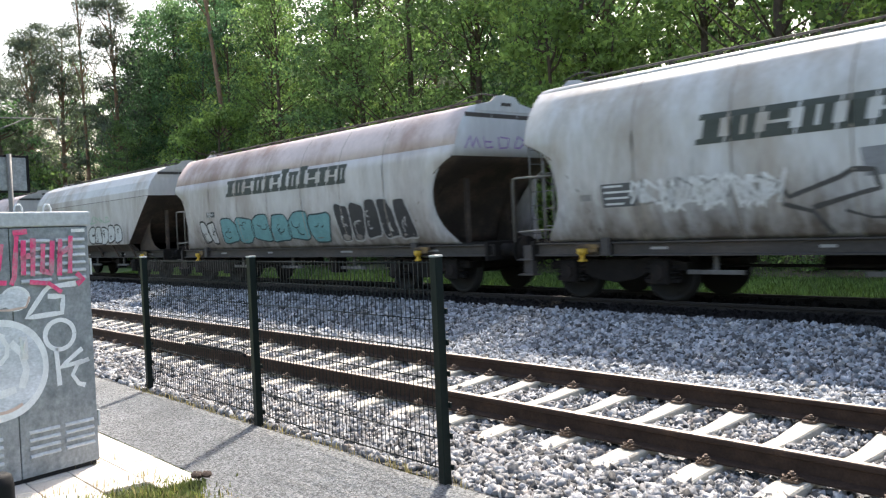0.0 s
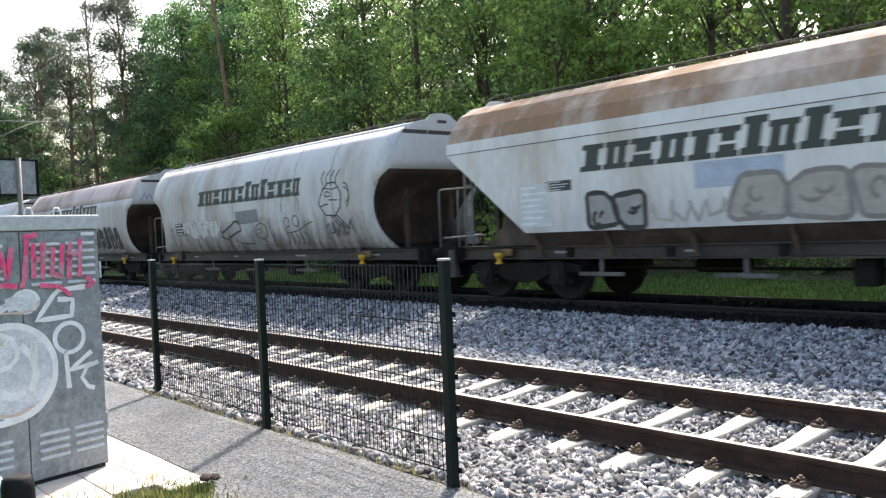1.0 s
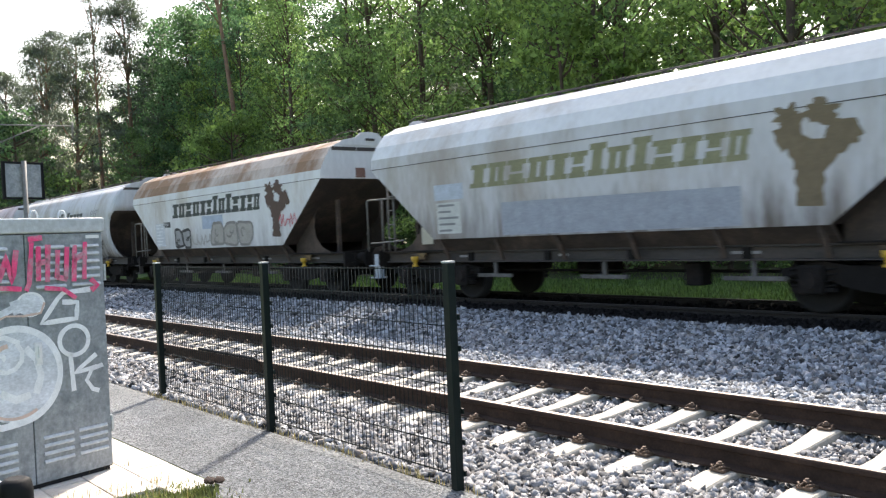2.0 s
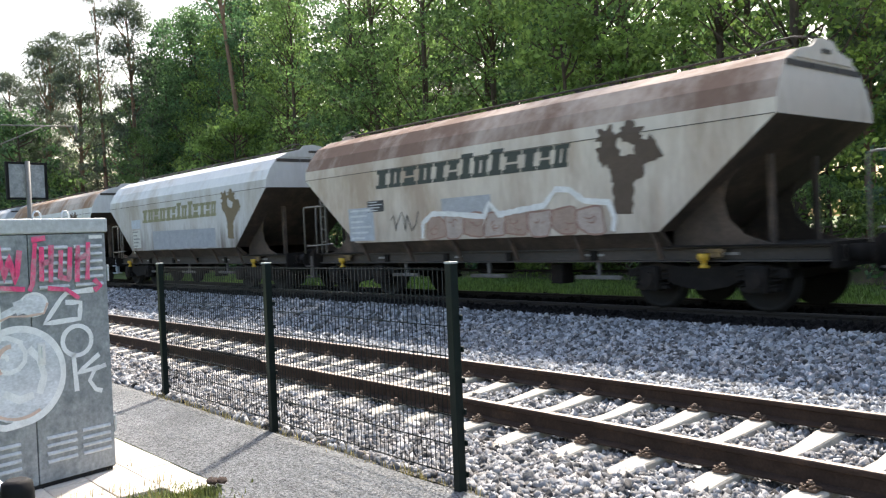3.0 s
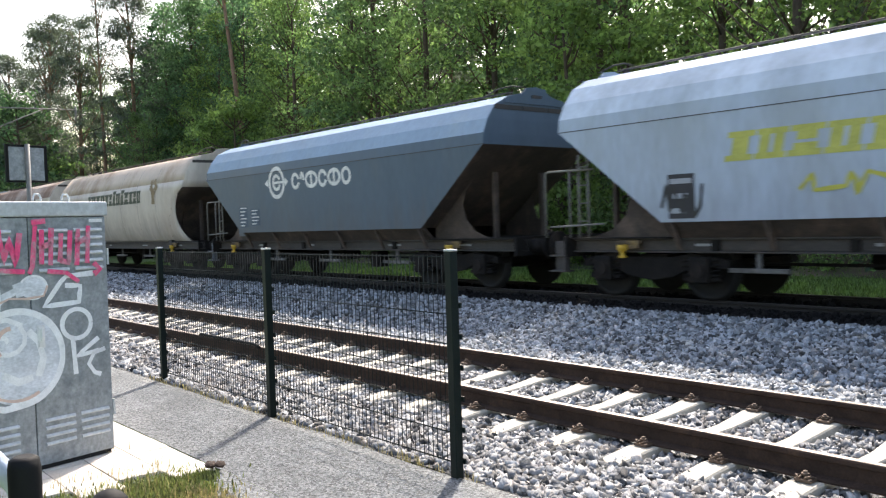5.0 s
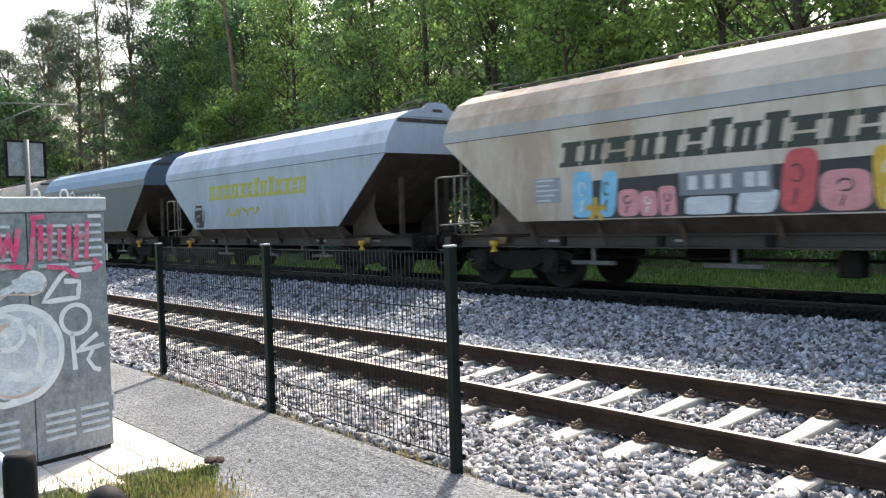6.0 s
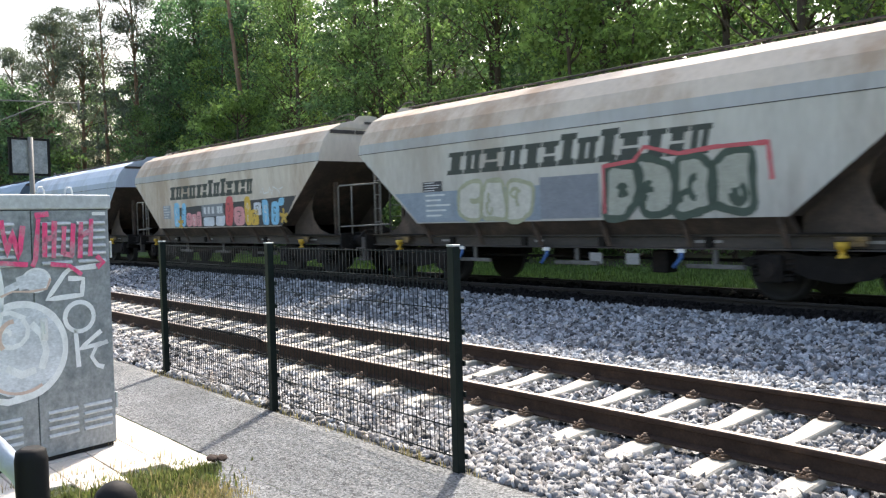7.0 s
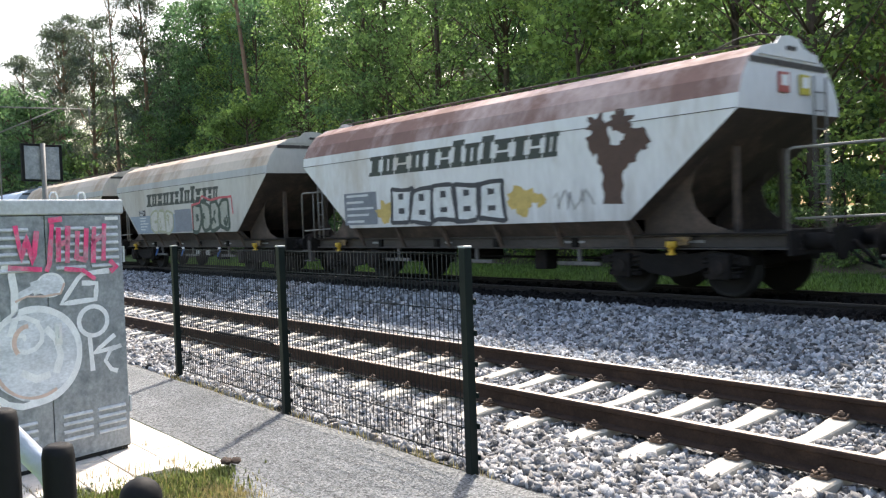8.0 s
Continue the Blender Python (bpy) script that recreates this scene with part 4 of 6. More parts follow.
        for i in range(1, 7):
            share("weld_seam", cached(bm_key, seam), M_SEAM, w, pose(0.6 + (length - 1.2) * i / 7, 0, 0), "faint stained vertical weld seam")
        for i in (0.12, 0.88):
            bm = bmesh.new()
            box(bm, -0.09, 0.09, -1.3, -1.2, 0.74, 1.02, 0.01)
            ob = part("bracket", bm, M_SILL, w)
            ob.location.x = length * i
    for xp in (1.48, length - 1.48):
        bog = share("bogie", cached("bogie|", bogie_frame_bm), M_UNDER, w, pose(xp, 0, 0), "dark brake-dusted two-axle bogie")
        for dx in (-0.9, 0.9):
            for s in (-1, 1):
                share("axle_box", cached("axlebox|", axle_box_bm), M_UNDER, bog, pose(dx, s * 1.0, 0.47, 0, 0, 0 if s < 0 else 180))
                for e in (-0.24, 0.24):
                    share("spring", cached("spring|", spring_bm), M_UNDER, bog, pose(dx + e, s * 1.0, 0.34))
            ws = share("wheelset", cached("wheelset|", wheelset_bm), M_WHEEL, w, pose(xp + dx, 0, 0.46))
            AXLES.append((ws, xp + dx))
    for k, (u, wd) in enumerate(((2.3, 0.3), (4.9, 0.22), (8.2, 0.45), (length - 1.2, 0.35))):
        share("stencil", cached(f"stencil{wd}|", lambda: box(bmesh.new(), 0, wd, -1.192, -1.184, 0.83, 0.87)), M_STENCIL, w, pose(u, 0 if kind == "round" else 0.14, 0), "small pale stencilled bar")
    BEARERS.append((w, x0))
    w["shape"] = kind
    return w


def halfwidth(kind, z):
    lv = ROUND if kind == "round" else TRAP
    return float(np.interp(z, [a for a, _, _ in lv], [b for _, b, _ in lv]))


def on_side(w):
    kind = w["shape"]
    return lambda u, v, lift: (u, -(halfwidth(kind, v) + 0.003 + lift), v)


PAINTS = {}


def spray(r, g, b):
    key = (r, g, b)
    if key not in PAINTS:
        PAINTS[key] = mat("spray paint", key, 0.7, var=0.18, scale=5, fine=40, bump=0.03)
    return PAINTS[key]


def patch(bm, pts, lift, put, seg=6):
    """A four-cornered patch of paint, fine enough to follow the side: corners from low left, anticlockwise."""
    a, b, c, d = [Vector(p) for p in pts]
    rows = []
    for j in range(seg + 1):
        t = j / seg
        lo, hi = a.lerp(d, t), b.lerp(c, t)
        rows.append([bm.verts.new(put(*lo.lerp(hi, i / 2), lift)) for i in range(3)])
    for u, v in zip(rows, rows[1:]):
        for i in range(2):
            bm.faces.new((u[i], u[i + 1], v[i + 1], v[i]))


def mark(w, name, colour, label, draw):
    bm = bmesh.new()
    draw(bm, on_side(w))
    return part(name, bm, spray(*colour), w, label)


def nameplate(w, x, z, length=5.65, colour=(0.045, 0.055, 0.05), tall=0.42):
    """The owner's name as a row of plain slanted slab-edged blocks with slits, each a part; two stand taller."""
    widths = [1.0, 1.05, 1.1, 1.15, 0.9, 0.85, 0.8, 1.0, 0.8, 1.05, 0.85, 0.8, 0.8]
    # bars of a block in its own unit square: left, right, bottom, top
    forms = [((0, 1, 0, 0.2), (0.2, 0.8, 0.2, 0.8), (0, 1, 0.8, 1)),
             ((0, 1, 0, 0.2), (0.1, 0.44, 0.2, 0.8), (0.58, 0.9, 0.2, 0.8), (0, 1, 0.8, 1)),
             ((0, 1, 0, 0.2), (0.14, 0.86, 0.2, 0.42), (0.2, 0.8, 0.52, 0.8), (0, 1, 0.8, 1))]
    order = (0, 1, 2, 1, 0, 2, 0, 1, 0, 2, 0, 2, 1)
    unit = length / sum(widths)
    put = on_side(w)
    u = x
    for i, k in enumerate(widths):
        wd = k * unit * 0.93
        h = tall * (1.22 if i in (6, 8) else 1.0)
        bm = bmesh.new()
        for x0, x1, z0, z1 in forms[order[i]]:
            patch(bm, [(u + wd * xx + 0.22 * h * zz, z + h * zz) for xx, zz in ((x0, z0), (x1, z0), (x1, z1), (x0, z1))], 0.001, put, 3)
        part("name_block", bm, spray(*colour), w)
        u += k * unit


def label_box(w, x, z, wd, h, ground=(0.08, 0.085, 0.09), ink=(0.55, 0.57, 0.58), rows=4, plain=False):
    mark(w, "data_panel", ground, "painted data panel", lambda bm, put: patch(bm, [(x, z), (x + wd, z), (x + wd, z + h), (x, z + h)], 0.001, put, 4))
    if not plain:
        for i in range(rows):
            v, t, u = z + h * (i + 0.35) / rows, h * 0.35 / rows, x + wd * (0.6 + 0.3 * ((i * 37) % 3) / 2)
            mark(w, "data_line", ink, "illegible line of small lettering", lambda bm, put: patch(bm, [(x + wd * 0.08, v), (u, v), (u, v + t), (x + wd * 0.08, v + t)], 0.004, put, 1))


def emblem(w, x, z, colour=(0.1, 0.055, 0.035), size=1.0):
    """A weathered brown emblem with ragged branches."""
    def draw(bm, put):
        s = size
        ribbon(bm, [(x + 0.3 * s, z), (x + 0.32 * s, z + 0.5 * s)], 0.3 * s, 0.001, put, 0.5)
        ribbon(bm, [(x + 0.3 * s, z + 0.4 * s), (x + 0.12 * s, z + 0.95 * s)], 0.22 * s, 0.002, put, 0.8)
        ribbon(bm, [(x + 0.35 * s, z + 0.45 * s), (x + 0.6 * s, z + 0.65 * s), (x + 0.85 * s, z + 0.8 * s)], 0.24 * s, 0.003, put, 0.8)
        blob(bm, x + 0.46 * s, z + 1.0 * s, 0.2 * s, 0.14 * s, 0.004, put, 26, 0.7, 2)
        blob(bm, x + 0.12 * s, z + 0.98 * s, 0.16 * s, 0.12 * s, 0.005, put, 26, 0.8, 7)
        blob(bm, x + 0.33 * s, z + 0.52 * s, 0.2 * s, 0.2 * s, 0.0015, put, 24, 0.5, 4)
        blob(bm, x + 0.1 * s, z + 0.78 * s, 0.15 * s, 0.2 * s, 0.0055, put, 24, 0.6, 12)
        blob(bm, x + 0.7 * s, z + 0.74 * s, 0.19 * s, 0.14 * s, 0.0045, put, 24, 0.6, 15)
        ribbon(bm, [(x + 0.55 * s, z + 0.62 * s), (x + 0.62 * s, z + 0.9 * s)], 0.14 * s, 0.004, put, 0.8)
    mark(w, "emblem", colour, "weathered brown emblem", draw)


def graffiti(w, x, z, length, tall, count, fills, outline, seed=1, line=0.05, rough=0.35, label="graffiti of bulging outlined shapes", corner=0.55):
    """A row of bulging shapes with an outline and inner strokes."""
    rng = random.Random(seed)
    step = length / count
    for i in range(count):
        cx, cz = x + (i + 0.5) * step, z + tall * (0.5 + rng.uniform(-0.04, 0.04))
        h, q = tall * 0.5, step * 0.5
        turn, ph = rng.uniform(-0.2, 0.2), rng.uniform(0, 6)
        ring = []
        for k in range(25):
            a = k * math.tau / 24
            r = 1 + 0.12 * math.sin(3 * a + ph)
            ux, uz = abs(math.cos(a)) ** corner * math.copysign(1, math.cos(a)), abs(math.sin(a)) ** corner * math.copysign(1, math.sin(a))
            ring.append((cx + q * r * ux + turn * h * uz, cz + h * min(r, 1.05) * uz))
        if fills:
            def fill(bm, put):
                mid = bm.verts.new(put(cx, cz, 0.002 + 0.0008 * (i % 3)))
                half = [bm.verts.new(put((px + cx) / 2, (pz + cz) / 2, 0.002 + 0.0008 * (i % 3))) for px, pz in ring[:-1]]
                full = [bm.verts.new(put(px, pz, 0.002 + 0.0008 * (i % 3))) for px, pz in ring[:-1]]
                for k in range(24):
                    bm.faces.new((mid, half[k], half[(k + 1) % 24]))
                    bm.faces.new((half[k], full[k], full[(k + 1) % 24], half[(k + 1) % 24]))
            mark(w, "graffiti_fill", fills[i % len(fills)], label, fill)

        def lines(bm, put):
            ribbon(bm, ring, line, 0.006, put, rough)
            if corner < 0.3:
                # short bars that cut into the block
                ribbon(bm, [(cx - q * 0.3, cz - 0.35 * h), (cx + q * 0.3, cz - 0.35 * h)], line * 1.3, 0.0065, put, rough)
                ribbon(bm, [(cx - q * 0.25, cz + 0.52 * h), (cx + q * 0.25, cz + 0.52 * h)], line * 1.5, 0.0065, put, rough)
            for k in range(0 if corner < 0.3 else 2):
                bx, bz = cx + q * rng.uniform(-0.4, 0.4), cz + h * rng.uniform(-0.5, 0.4)
                ribbon(bm, arc(bx, bz, q * rng.uniform(0.15, 0.4), h * rng.uniform(0.15, 0.4), ph * 40, ph * 40 + rng.uniform(90, 260), 8), line * 0.8, 0.0065, put, rough)
        mark(w, "graffiti_outline", outline, "sprayed outline strokes", lines)


def scribble(w, x, z, length, tall, colour, seed=1, line=0.035, loops=6, label="loose sprayed scribble"):
    rng = random.Random(seed)

    def draw(bm, put):
        pts = []
        for i in range(loops * 4):
            pts.append((x + length * (i / (loops * 4)) + rng.uniform(-0.08, 0.08) * length, z + tall * (0.5 + 0.5 * math.sin(i * 1.9 + rng.uniform(-0.5, 0.5)))))
        ribbon(bm, pts, line, 0.0065, put, 0.5)
    mark(w, "scribble", colour, label, draw)


def end_marks(w, x, strokes, colour, line, label):
    """Sprayed strokes on the flat end plate, given as (y, z) points."""
    bm = bmesh.new()
    for pts in strokes:
        ribbon(bm, pts, line, 0.004, lambda u, v, lift: (x + lift, u, v), 0.4)
    return part("scribble", bm, spray(*colour), w, label)


def train():
    global M_SEAM
    M_SEAM = mat("stained seam", (0.29, 0.26, 0.23), 0.7, var=0.3, scale=3, bump=0.05)
    p = body_paint
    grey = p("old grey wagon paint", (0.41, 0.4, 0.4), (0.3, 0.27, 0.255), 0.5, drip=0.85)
    pinkish = p("pinkish faded roof", (0.42, 0.36, 0.36), (0.33, 0.25, 0.23), 0.5)
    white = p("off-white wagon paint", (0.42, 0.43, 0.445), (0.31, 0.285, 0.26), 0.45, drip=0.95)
    white2 = p("dirty white wagon paint", (0.52, 0.53, 0.54), (0.4, 0.37, 0.34), 0.3)
    rust = p("rust-streaked roof", (0.36, 0.315, 0.28), (0.22, 0.14, 0.09), 0.65)
    cream = p("cream wagon paint", (0.48, 0.435, 0.385), (0.34, 0.27, 0.215), 0.5)
    creamroof = p("brown-stained cream roof", (0.3, 0.245, 0.21), (0.17, 0.11, 0.085), 0.7)
    beige = p("warm beige wagon paint", (0.44, 0.39, 0.335), (0.37, 0.3, 0.24), 0.4)
    beigeroof = p("warm beige roof", (0.41, 0.34, 0.285), (0.34, 0.255, 0.195), 0.45)
    navy = p("slate blue wagon paint", (0.062, 0.092, 0.13), (0.075, 0.1, 0.13), 0.4, 0.4)
    navyroof = p("paler slate blue roof", (0.2, 0.26, 0.34), (0.25, 0.31, 0.38), 0.4, 0.4)
    blue = p("light blue wagon paint", (0.31, 0.365, 0.45), (0.28, 0.32, 0.37), 0.4)
    blueroof = p("pale blue roof", (0.4, 0.445, 0.52), (0.34, 0.38, 0.44), 0.4)
    tan = p("tan-stained roof", (0.4, 0.345, 0.295), (0.33, 0.25, 0.19), 0.5)
    stripgrey = p("blue-grey strip paint", (0.325, 0.332, 0.338), (0.29, 0.28, 0.27), 0.4)
    coolgrey = p("cool grey-cream wagon paint", (0.4, 0.395, 0.375), (0.33, 0.3, 0.27), 0.4)
    redroof = p("red-brown stained roof", (0.33, 0.255, 0.24), (0.19, 0.115, 0.1), 0.7)

    M_PALESTEP = mat("pale blue-grey step paint", (0.36, 0.41, 0.46), 0.7, var=0.2, scale=6, bump=0.1, second=(0.2, 0.18, 0.16), amount=0.3)
    M_PALEPLATE = mat("pale cream plate", (0.5, 0.48, 0.4), 0.7, var=0.15, scale=8, bump=0.05)
    wagon("trap", -54.0, 11.9, grey, pinkish, "faded pinkish-grey hopper wagon of the passing train")
    w = wagon("trap", -38.2, 11.9, grey, white, "grey hopper wagon with white bubble graffiti")
    graffiti(w, 6.2, 1.25, 3.2, 0.6, 5, [(0.5, 0.52, 0.52)], (0.03, 0.03, 0.03), 5)
    scribble(w, 5, 1.95, 3.5, 0.3, (0.3, 0.42, 0.32), 6)

    w = wagon("round", -24.25, 12.45, grey, pinkish, "round-sided grey hopper wagon with teal and black graffiti", white, ladder=True, split=9)
    nameplate(w, 3.26, 2.36)
    graffiti(w, 2.7, 1.12, 5.4, 0.68, 6, [(0.13, 0.3, 0.32)], (0.03, 0.06, 0.07), 3, 0.035)
    graffiti(w, 8.35, 1.1, 2.7, 0.85, 5, [(0.03, 0.03, 0.034)], (0.4, 0.4, 0.4), 9, 0.035, 0.6)
    graffiti(w, 1.5, 1.15, 0.9, 0.6, 2, [(0.5, 0.5, 0.5)], (0.03, 0.03, 0.03), 4, 0.05)
    label_box(w, 2.0, 1.85, 0.5, 0.15)
    end_marks(w, 12.45, [[(-1.15, 2.78), (-1.0, 3.02), (-0.95, 2.8), (-0.85, 3.0), (-0.75, 2.8)], [(-0.65, 3.02), (-0.6, 2.8), (-0.4, 2.82)], [(-0.62, 2.92), (-0.42, 2.92)], [(-0.25, 3.02), (-0.22, 2.8), (0.0, 2.82), (0.05, 3.0), (-0.2, 3.02)], [(0.2, 2.82), (0.3, 3.05), (0.5, 2.95), (0.35, 2.82), (0.2, 2.82)]], (0.3, 0.2, 0.42), 0.035, "purple sprayed scribble on the wagon end")

    w = wagon("round", -9.98, 12.55, white, white, "round-sided off-white hopper wagon with a line-drawn fish")
    nameplate(w, 3.3, 2.3)
    label_box(w, 1.58, 1.5, 0.68, 0.36)
    label_box(w, 1.15, 1.62, 0.22, 0.1, (0.2, 0.2, 0.2), plain=True)
    scribble(w, 2.3, 1.4, 2.2, 0.5, (0.2, 0.2, 0.2), 4, 0.03, 5)
    for sd in (3, 31, 57):
        scribble(w, 2.3, 1.38, 2.25, 0.5, (0.62, 0.63, 0.64), sd, 0.045, 9)
    mark(w, "line_drawing", (0.06, 0.06, 0.06), "black line-drawn arm and fist", lambda bm, put: [
        ribbon(bm, [(4.45, 1.75), (4.6, 1.5), (5.3, 1.72), (5.45, 1.8), (5.7, 1.78), (5.75, 1.55), (5.5, 1.5), (4.9, 1.35)], 0.06, 0.004, put, 0.3),
        ribbon(bm, [(4.5, 1.42), (4.9, 1.3), (5.1, 1.0)], 0.06, 0.004, put, 0.3), ribbon(bm, [(5.3, 1.3), (5.6, 1.2), (6.3, 1.18), (6.25, 1.4)], 0.035, 0.004, put, 0.3)])
    mark(w, "repaint_patch", (0.2, 0.21, 0.23), "grey overpainted rectangle", lambda bm, put: patch(bm, [(5.6, 1.7), (6.85, 1.74), (6.8, 2.08), (5.55, 2.05)], 0.001, put, 4))
    mark(w, "line_drawing", (0.08, 0.08, 0.08), "black line-drawn small fish", lambda bm, put: [
        ribbon(bm, arc(6.85, 1.5, 0.3, 0.2, 0, 360, 20), 0.03, 0.004, put, 0.3), ribbon(bm, arc(7.5, 1.55, 0.2, 0.3, 120, 250, 8), 0.03, 0.004, put, 0.3),
        ribbon(bm, [(6.9, 1.3), (7.2, 1.1)], 0.03, 0.004, put, 0.3), ribbon(bm, [(6.9, 1.72), (7.0, 1.85)], 0.03, 0.004, put, 0.3), ribbon(bm, arc(6.72, 1.5, 0.09, 0.06, 0, 360, 10), 0.03, 0.005, put, 0.3)])
    mark(w, "line_drawing", (0.1, 0.1, 0.1), "black line-drawn round creature", lambda bm, put: [
        ribbon(bm, arc(8.45, 2.05, 0.42, 0.36, -20, 200, 20), 0.028, 0.004, put, 0.3), ribbon(bm, arc(8.2, 1.68, 0.14, 0.12, 0, 360, 14), 0.028, 0.004, put, 0.3),
        ribbon(bm, arc(8.62, 1.7, 0.15, 0.13, 0, 360, 14), 0.028, 0.004, put, 0.3), ribbon(bm, [(8.0, 1.55), (8.2, 1.42), (8.6, 1.45), (8.8, 1.5), (9.1, 1.6), (9.4, 1.66)], 0.028, 0.004, put, 0.5)]
        + [ribbon(bm, [(8.1 + 0.2 * i, 1.42), (8.15 + 0.22 * i, 1.25), (8.05 + 0.22 * i, 1.1)], 0.045, 0.004, put, 0.5) for i in range(5)])
    mark(w, "line_drawing", (0.07, 0.075, 0.08), "black line-drawn spiky fish", lambda bm, put: [
        ribbon(bm, [(9.75, 2.05), (9.95, 2.35), (10.2, 2.5), (10.5, 2.5), (10.7, 2.25), (10.65, 1.95), (10.4, 1.75), (10.0, 1.78), (9.75, 2.05)], 0.035, 0.004, put, 0.3),
        ribbon(bm, [(9.8, 1.98), (10.15, 2.03)], 0.03, 0.005, put), ribbon(bm, arc(10.15, 2.25, 0.11, 0.06, 0, 360, 10), 0.025, 0.005, put),
        ribbon(bm, [(9.95, 2.4), (10.4, 2.35), (10.6, 2.4)], 0.025, 0.005, put), ribbon(bm, [(10.2, 2.12), (10.55, 2.1)], 0.025, 0.005, put)]
        + [ribbon(bm, [(10.0 + 0.17 * i, 2.45), (9.93 + 0.2 * i, 2.62), (10.05 + 0.21 * i, 2.78)], 0.032, 0.004, put) for i in range(4)]
        + [ribbon(bm, [(10.2 + 0.12 * i, 1.78), (10.45 + 0.14 * i, 1.55), (10.7 + 0.1 * i, 1.45)], 0.035, 0.004, put) for i in range(3)]
        + [ribbon(bm, arc(10.85, 2.25 - 0.1 * i, 0.16, 0.22, -80, 100, 8), 0.03, 0.004, put) for i in range(2)])
    scribble(w, 10.0, 1.25, 1.0, 0.4, (0.1, 0.09, 0.08), 14, 0.04, 4)

    w = wagon("trap", 4.35, 11.9, white2, rust, "white hopper wagon with a rust-streaked roof and brown emblem")
    nameplate(w, 3.25, 2.15)
    label_box(w, 1.85, 1.3, 0.72, 0.72, (0.52, 0.55, 0.59), (0.66, 0.68, 0.7), 7)
    label_box(w, 2.5, 1.88, 0.55, 0.17, (0.05, 0.05, 0.05))
    graffiti(w, 3.35, 1.25, 1.15, 0.55, 2, [(0.3, 0.3, 0.3)], (0.035, 0.035, 0.035), 4, 0.08)
    mark(w, "repaint_patch", (0.36, 0.43, 0.54), "pale blue overpainted rectangle", lambda bm, put: patch(bm, [(5.35, 1.75), (6.7, 1.75), (6.7, 2.12), (5.35, 2.12)], 0.001, put, 4))
    graffiti(w, 5.9, 1.25, 2.5, 0.62, 3, [(0.36, 0.34, 0.31)], (0.22, 0.21, 0.2), 6, 0.07)
    scribble(w, 4.6, 1.28, 1.4, 0.35, (0.36, 0.35, 0.33), 9, 0.05, 4)
    emblem(w, 9.3, 1.42, (0.085, 0.05, 0.038), 1.25)
    scribble(w, 9.85, 1.62, 0.9, 0.36, (0.5, 0.06, 0.08), 11, 0.03, 4)
    for y in (-0.32, 1.12):
        part("end_plate", box(bmesh.new(), 11.9, 11.93, y - 0.13, y + 0.13, 2.75, 2.98, 0.005), spray(0.2, 0.11, 0.085), w, "small red-brown plate on the wagon end")

    w = wagon("trap", 18.28, 11.75, white, white2, "pale grey hopper wagon with a faded yellow name", steps=M_PALESTEP, plate=M_PALEPLATE)
    nameplate(w, 3.1, 2.12, colour=(0.22, 0.22, 0.13))
    label_box(w, 2.1, 1.3, 0.7, 0.6, (0.5, 0.52, 0.5), (0.2, 0.21, 0.22), 5)
    mark(w, "repaint_patch", (0.3, 0.33, 0.38), "large grey-blue overpainted rectangle", lambda bm, put: patch(bm, [(3.9, 1.23), (8.6, 1.23), (8.6, 1.78), (3.9, 1.82)], 0.001, put, 3))
    mark(w, "repaint_patch", (0.42, 0.48, 0.56), "pale blue overpainted rectangle", lambda bm, put: patch(bm, [(2.05, 1.95), (2.9, 1.95), (2.9, 2.25), (2.05, 2.25)], 0.001, put, 3))
    emblem(w, 9.2, 1.45, (0.16, 0.125, 0.075), 1.2)

    w = wagon("trap", 32.0, 11.95, cream, creamroof, "cream hopper wagon with brown-stained roof and white outlined graffiti")
    nameplate(w, 2.86, 2.33, 5.45, tall=0.38)
    label_box(w, 1.75, 1.24, 0.95, 0.72, (0.36, 0.4, 0.46), (0.52, 0.55, 0.58), 6)
    label_box(w, 2.5, 1.85, 0.6, 0.24, (0.04, 0.04, 0.045))
    graffiti(w, 4.5, 1.22, 4.5, 0.45, 8, [(0.34, 0.25, 0.21), (0.4, 0.33, 0.3)], (0.28, 0.17, 0.14), 3, 0.03)
    mark(w, "graffiti_halo", (0.68, 0.69, 0.7), "white sprayed halo line", lambda bm, put: ribbon(bm, [(4.35, 1.24), (4.4, 1.55), (4.7, 1.72), (5.2, 1.7), (6.2, 1.6), (6.35, 1.85), (6.6, 1.62), (7.2, 1.68), (7.7, 1.72), (8.0, 1.98), (8.3, 1.95), (8.6, 1.75), (9.1, 1.7), (9.2, 1.45), (9.15, 1.24)], 0.1, 0.008, put, 0.4))
    mark(w, "repaint_patch", (0.36, 0.38, 0.42), "grey overpainted rectangle", lambda bm, put: patch(bm, [(5.0, 1.62), (6.4, 1.62), (6.4, 2.0), (5.0, 2.0)], 0.0015, put, 3))
    scribble(w, 3.3, 1.4, 1.0, 0.4, (0.06, 0.06, 0.06), 5, 0.025, 3)
    emblem(w, 9.0, 1.5, (0.085, 0.06, 0.045), 1.25)

    w = wagon("round", 45.56, 12.36, beige, beigeroof, "round-sided warm beige hopper wagon with a faded emblem", split=9)
    nameplate(w, 3.42, 2.28, 5.45, (0.06, 0.07, 0.045))
    label_box(w, 1.58, 1.52, 0.62, 0.26)
    emblem(w, 9.75, 2.2, (0.24, 0.17, 0.09), 0.72)
    label_box(w, 1.0, 1.2, 0.35, 0.55, (0.46, 0.44, 0.4), (0.55, 0.54, 0.5), 5)
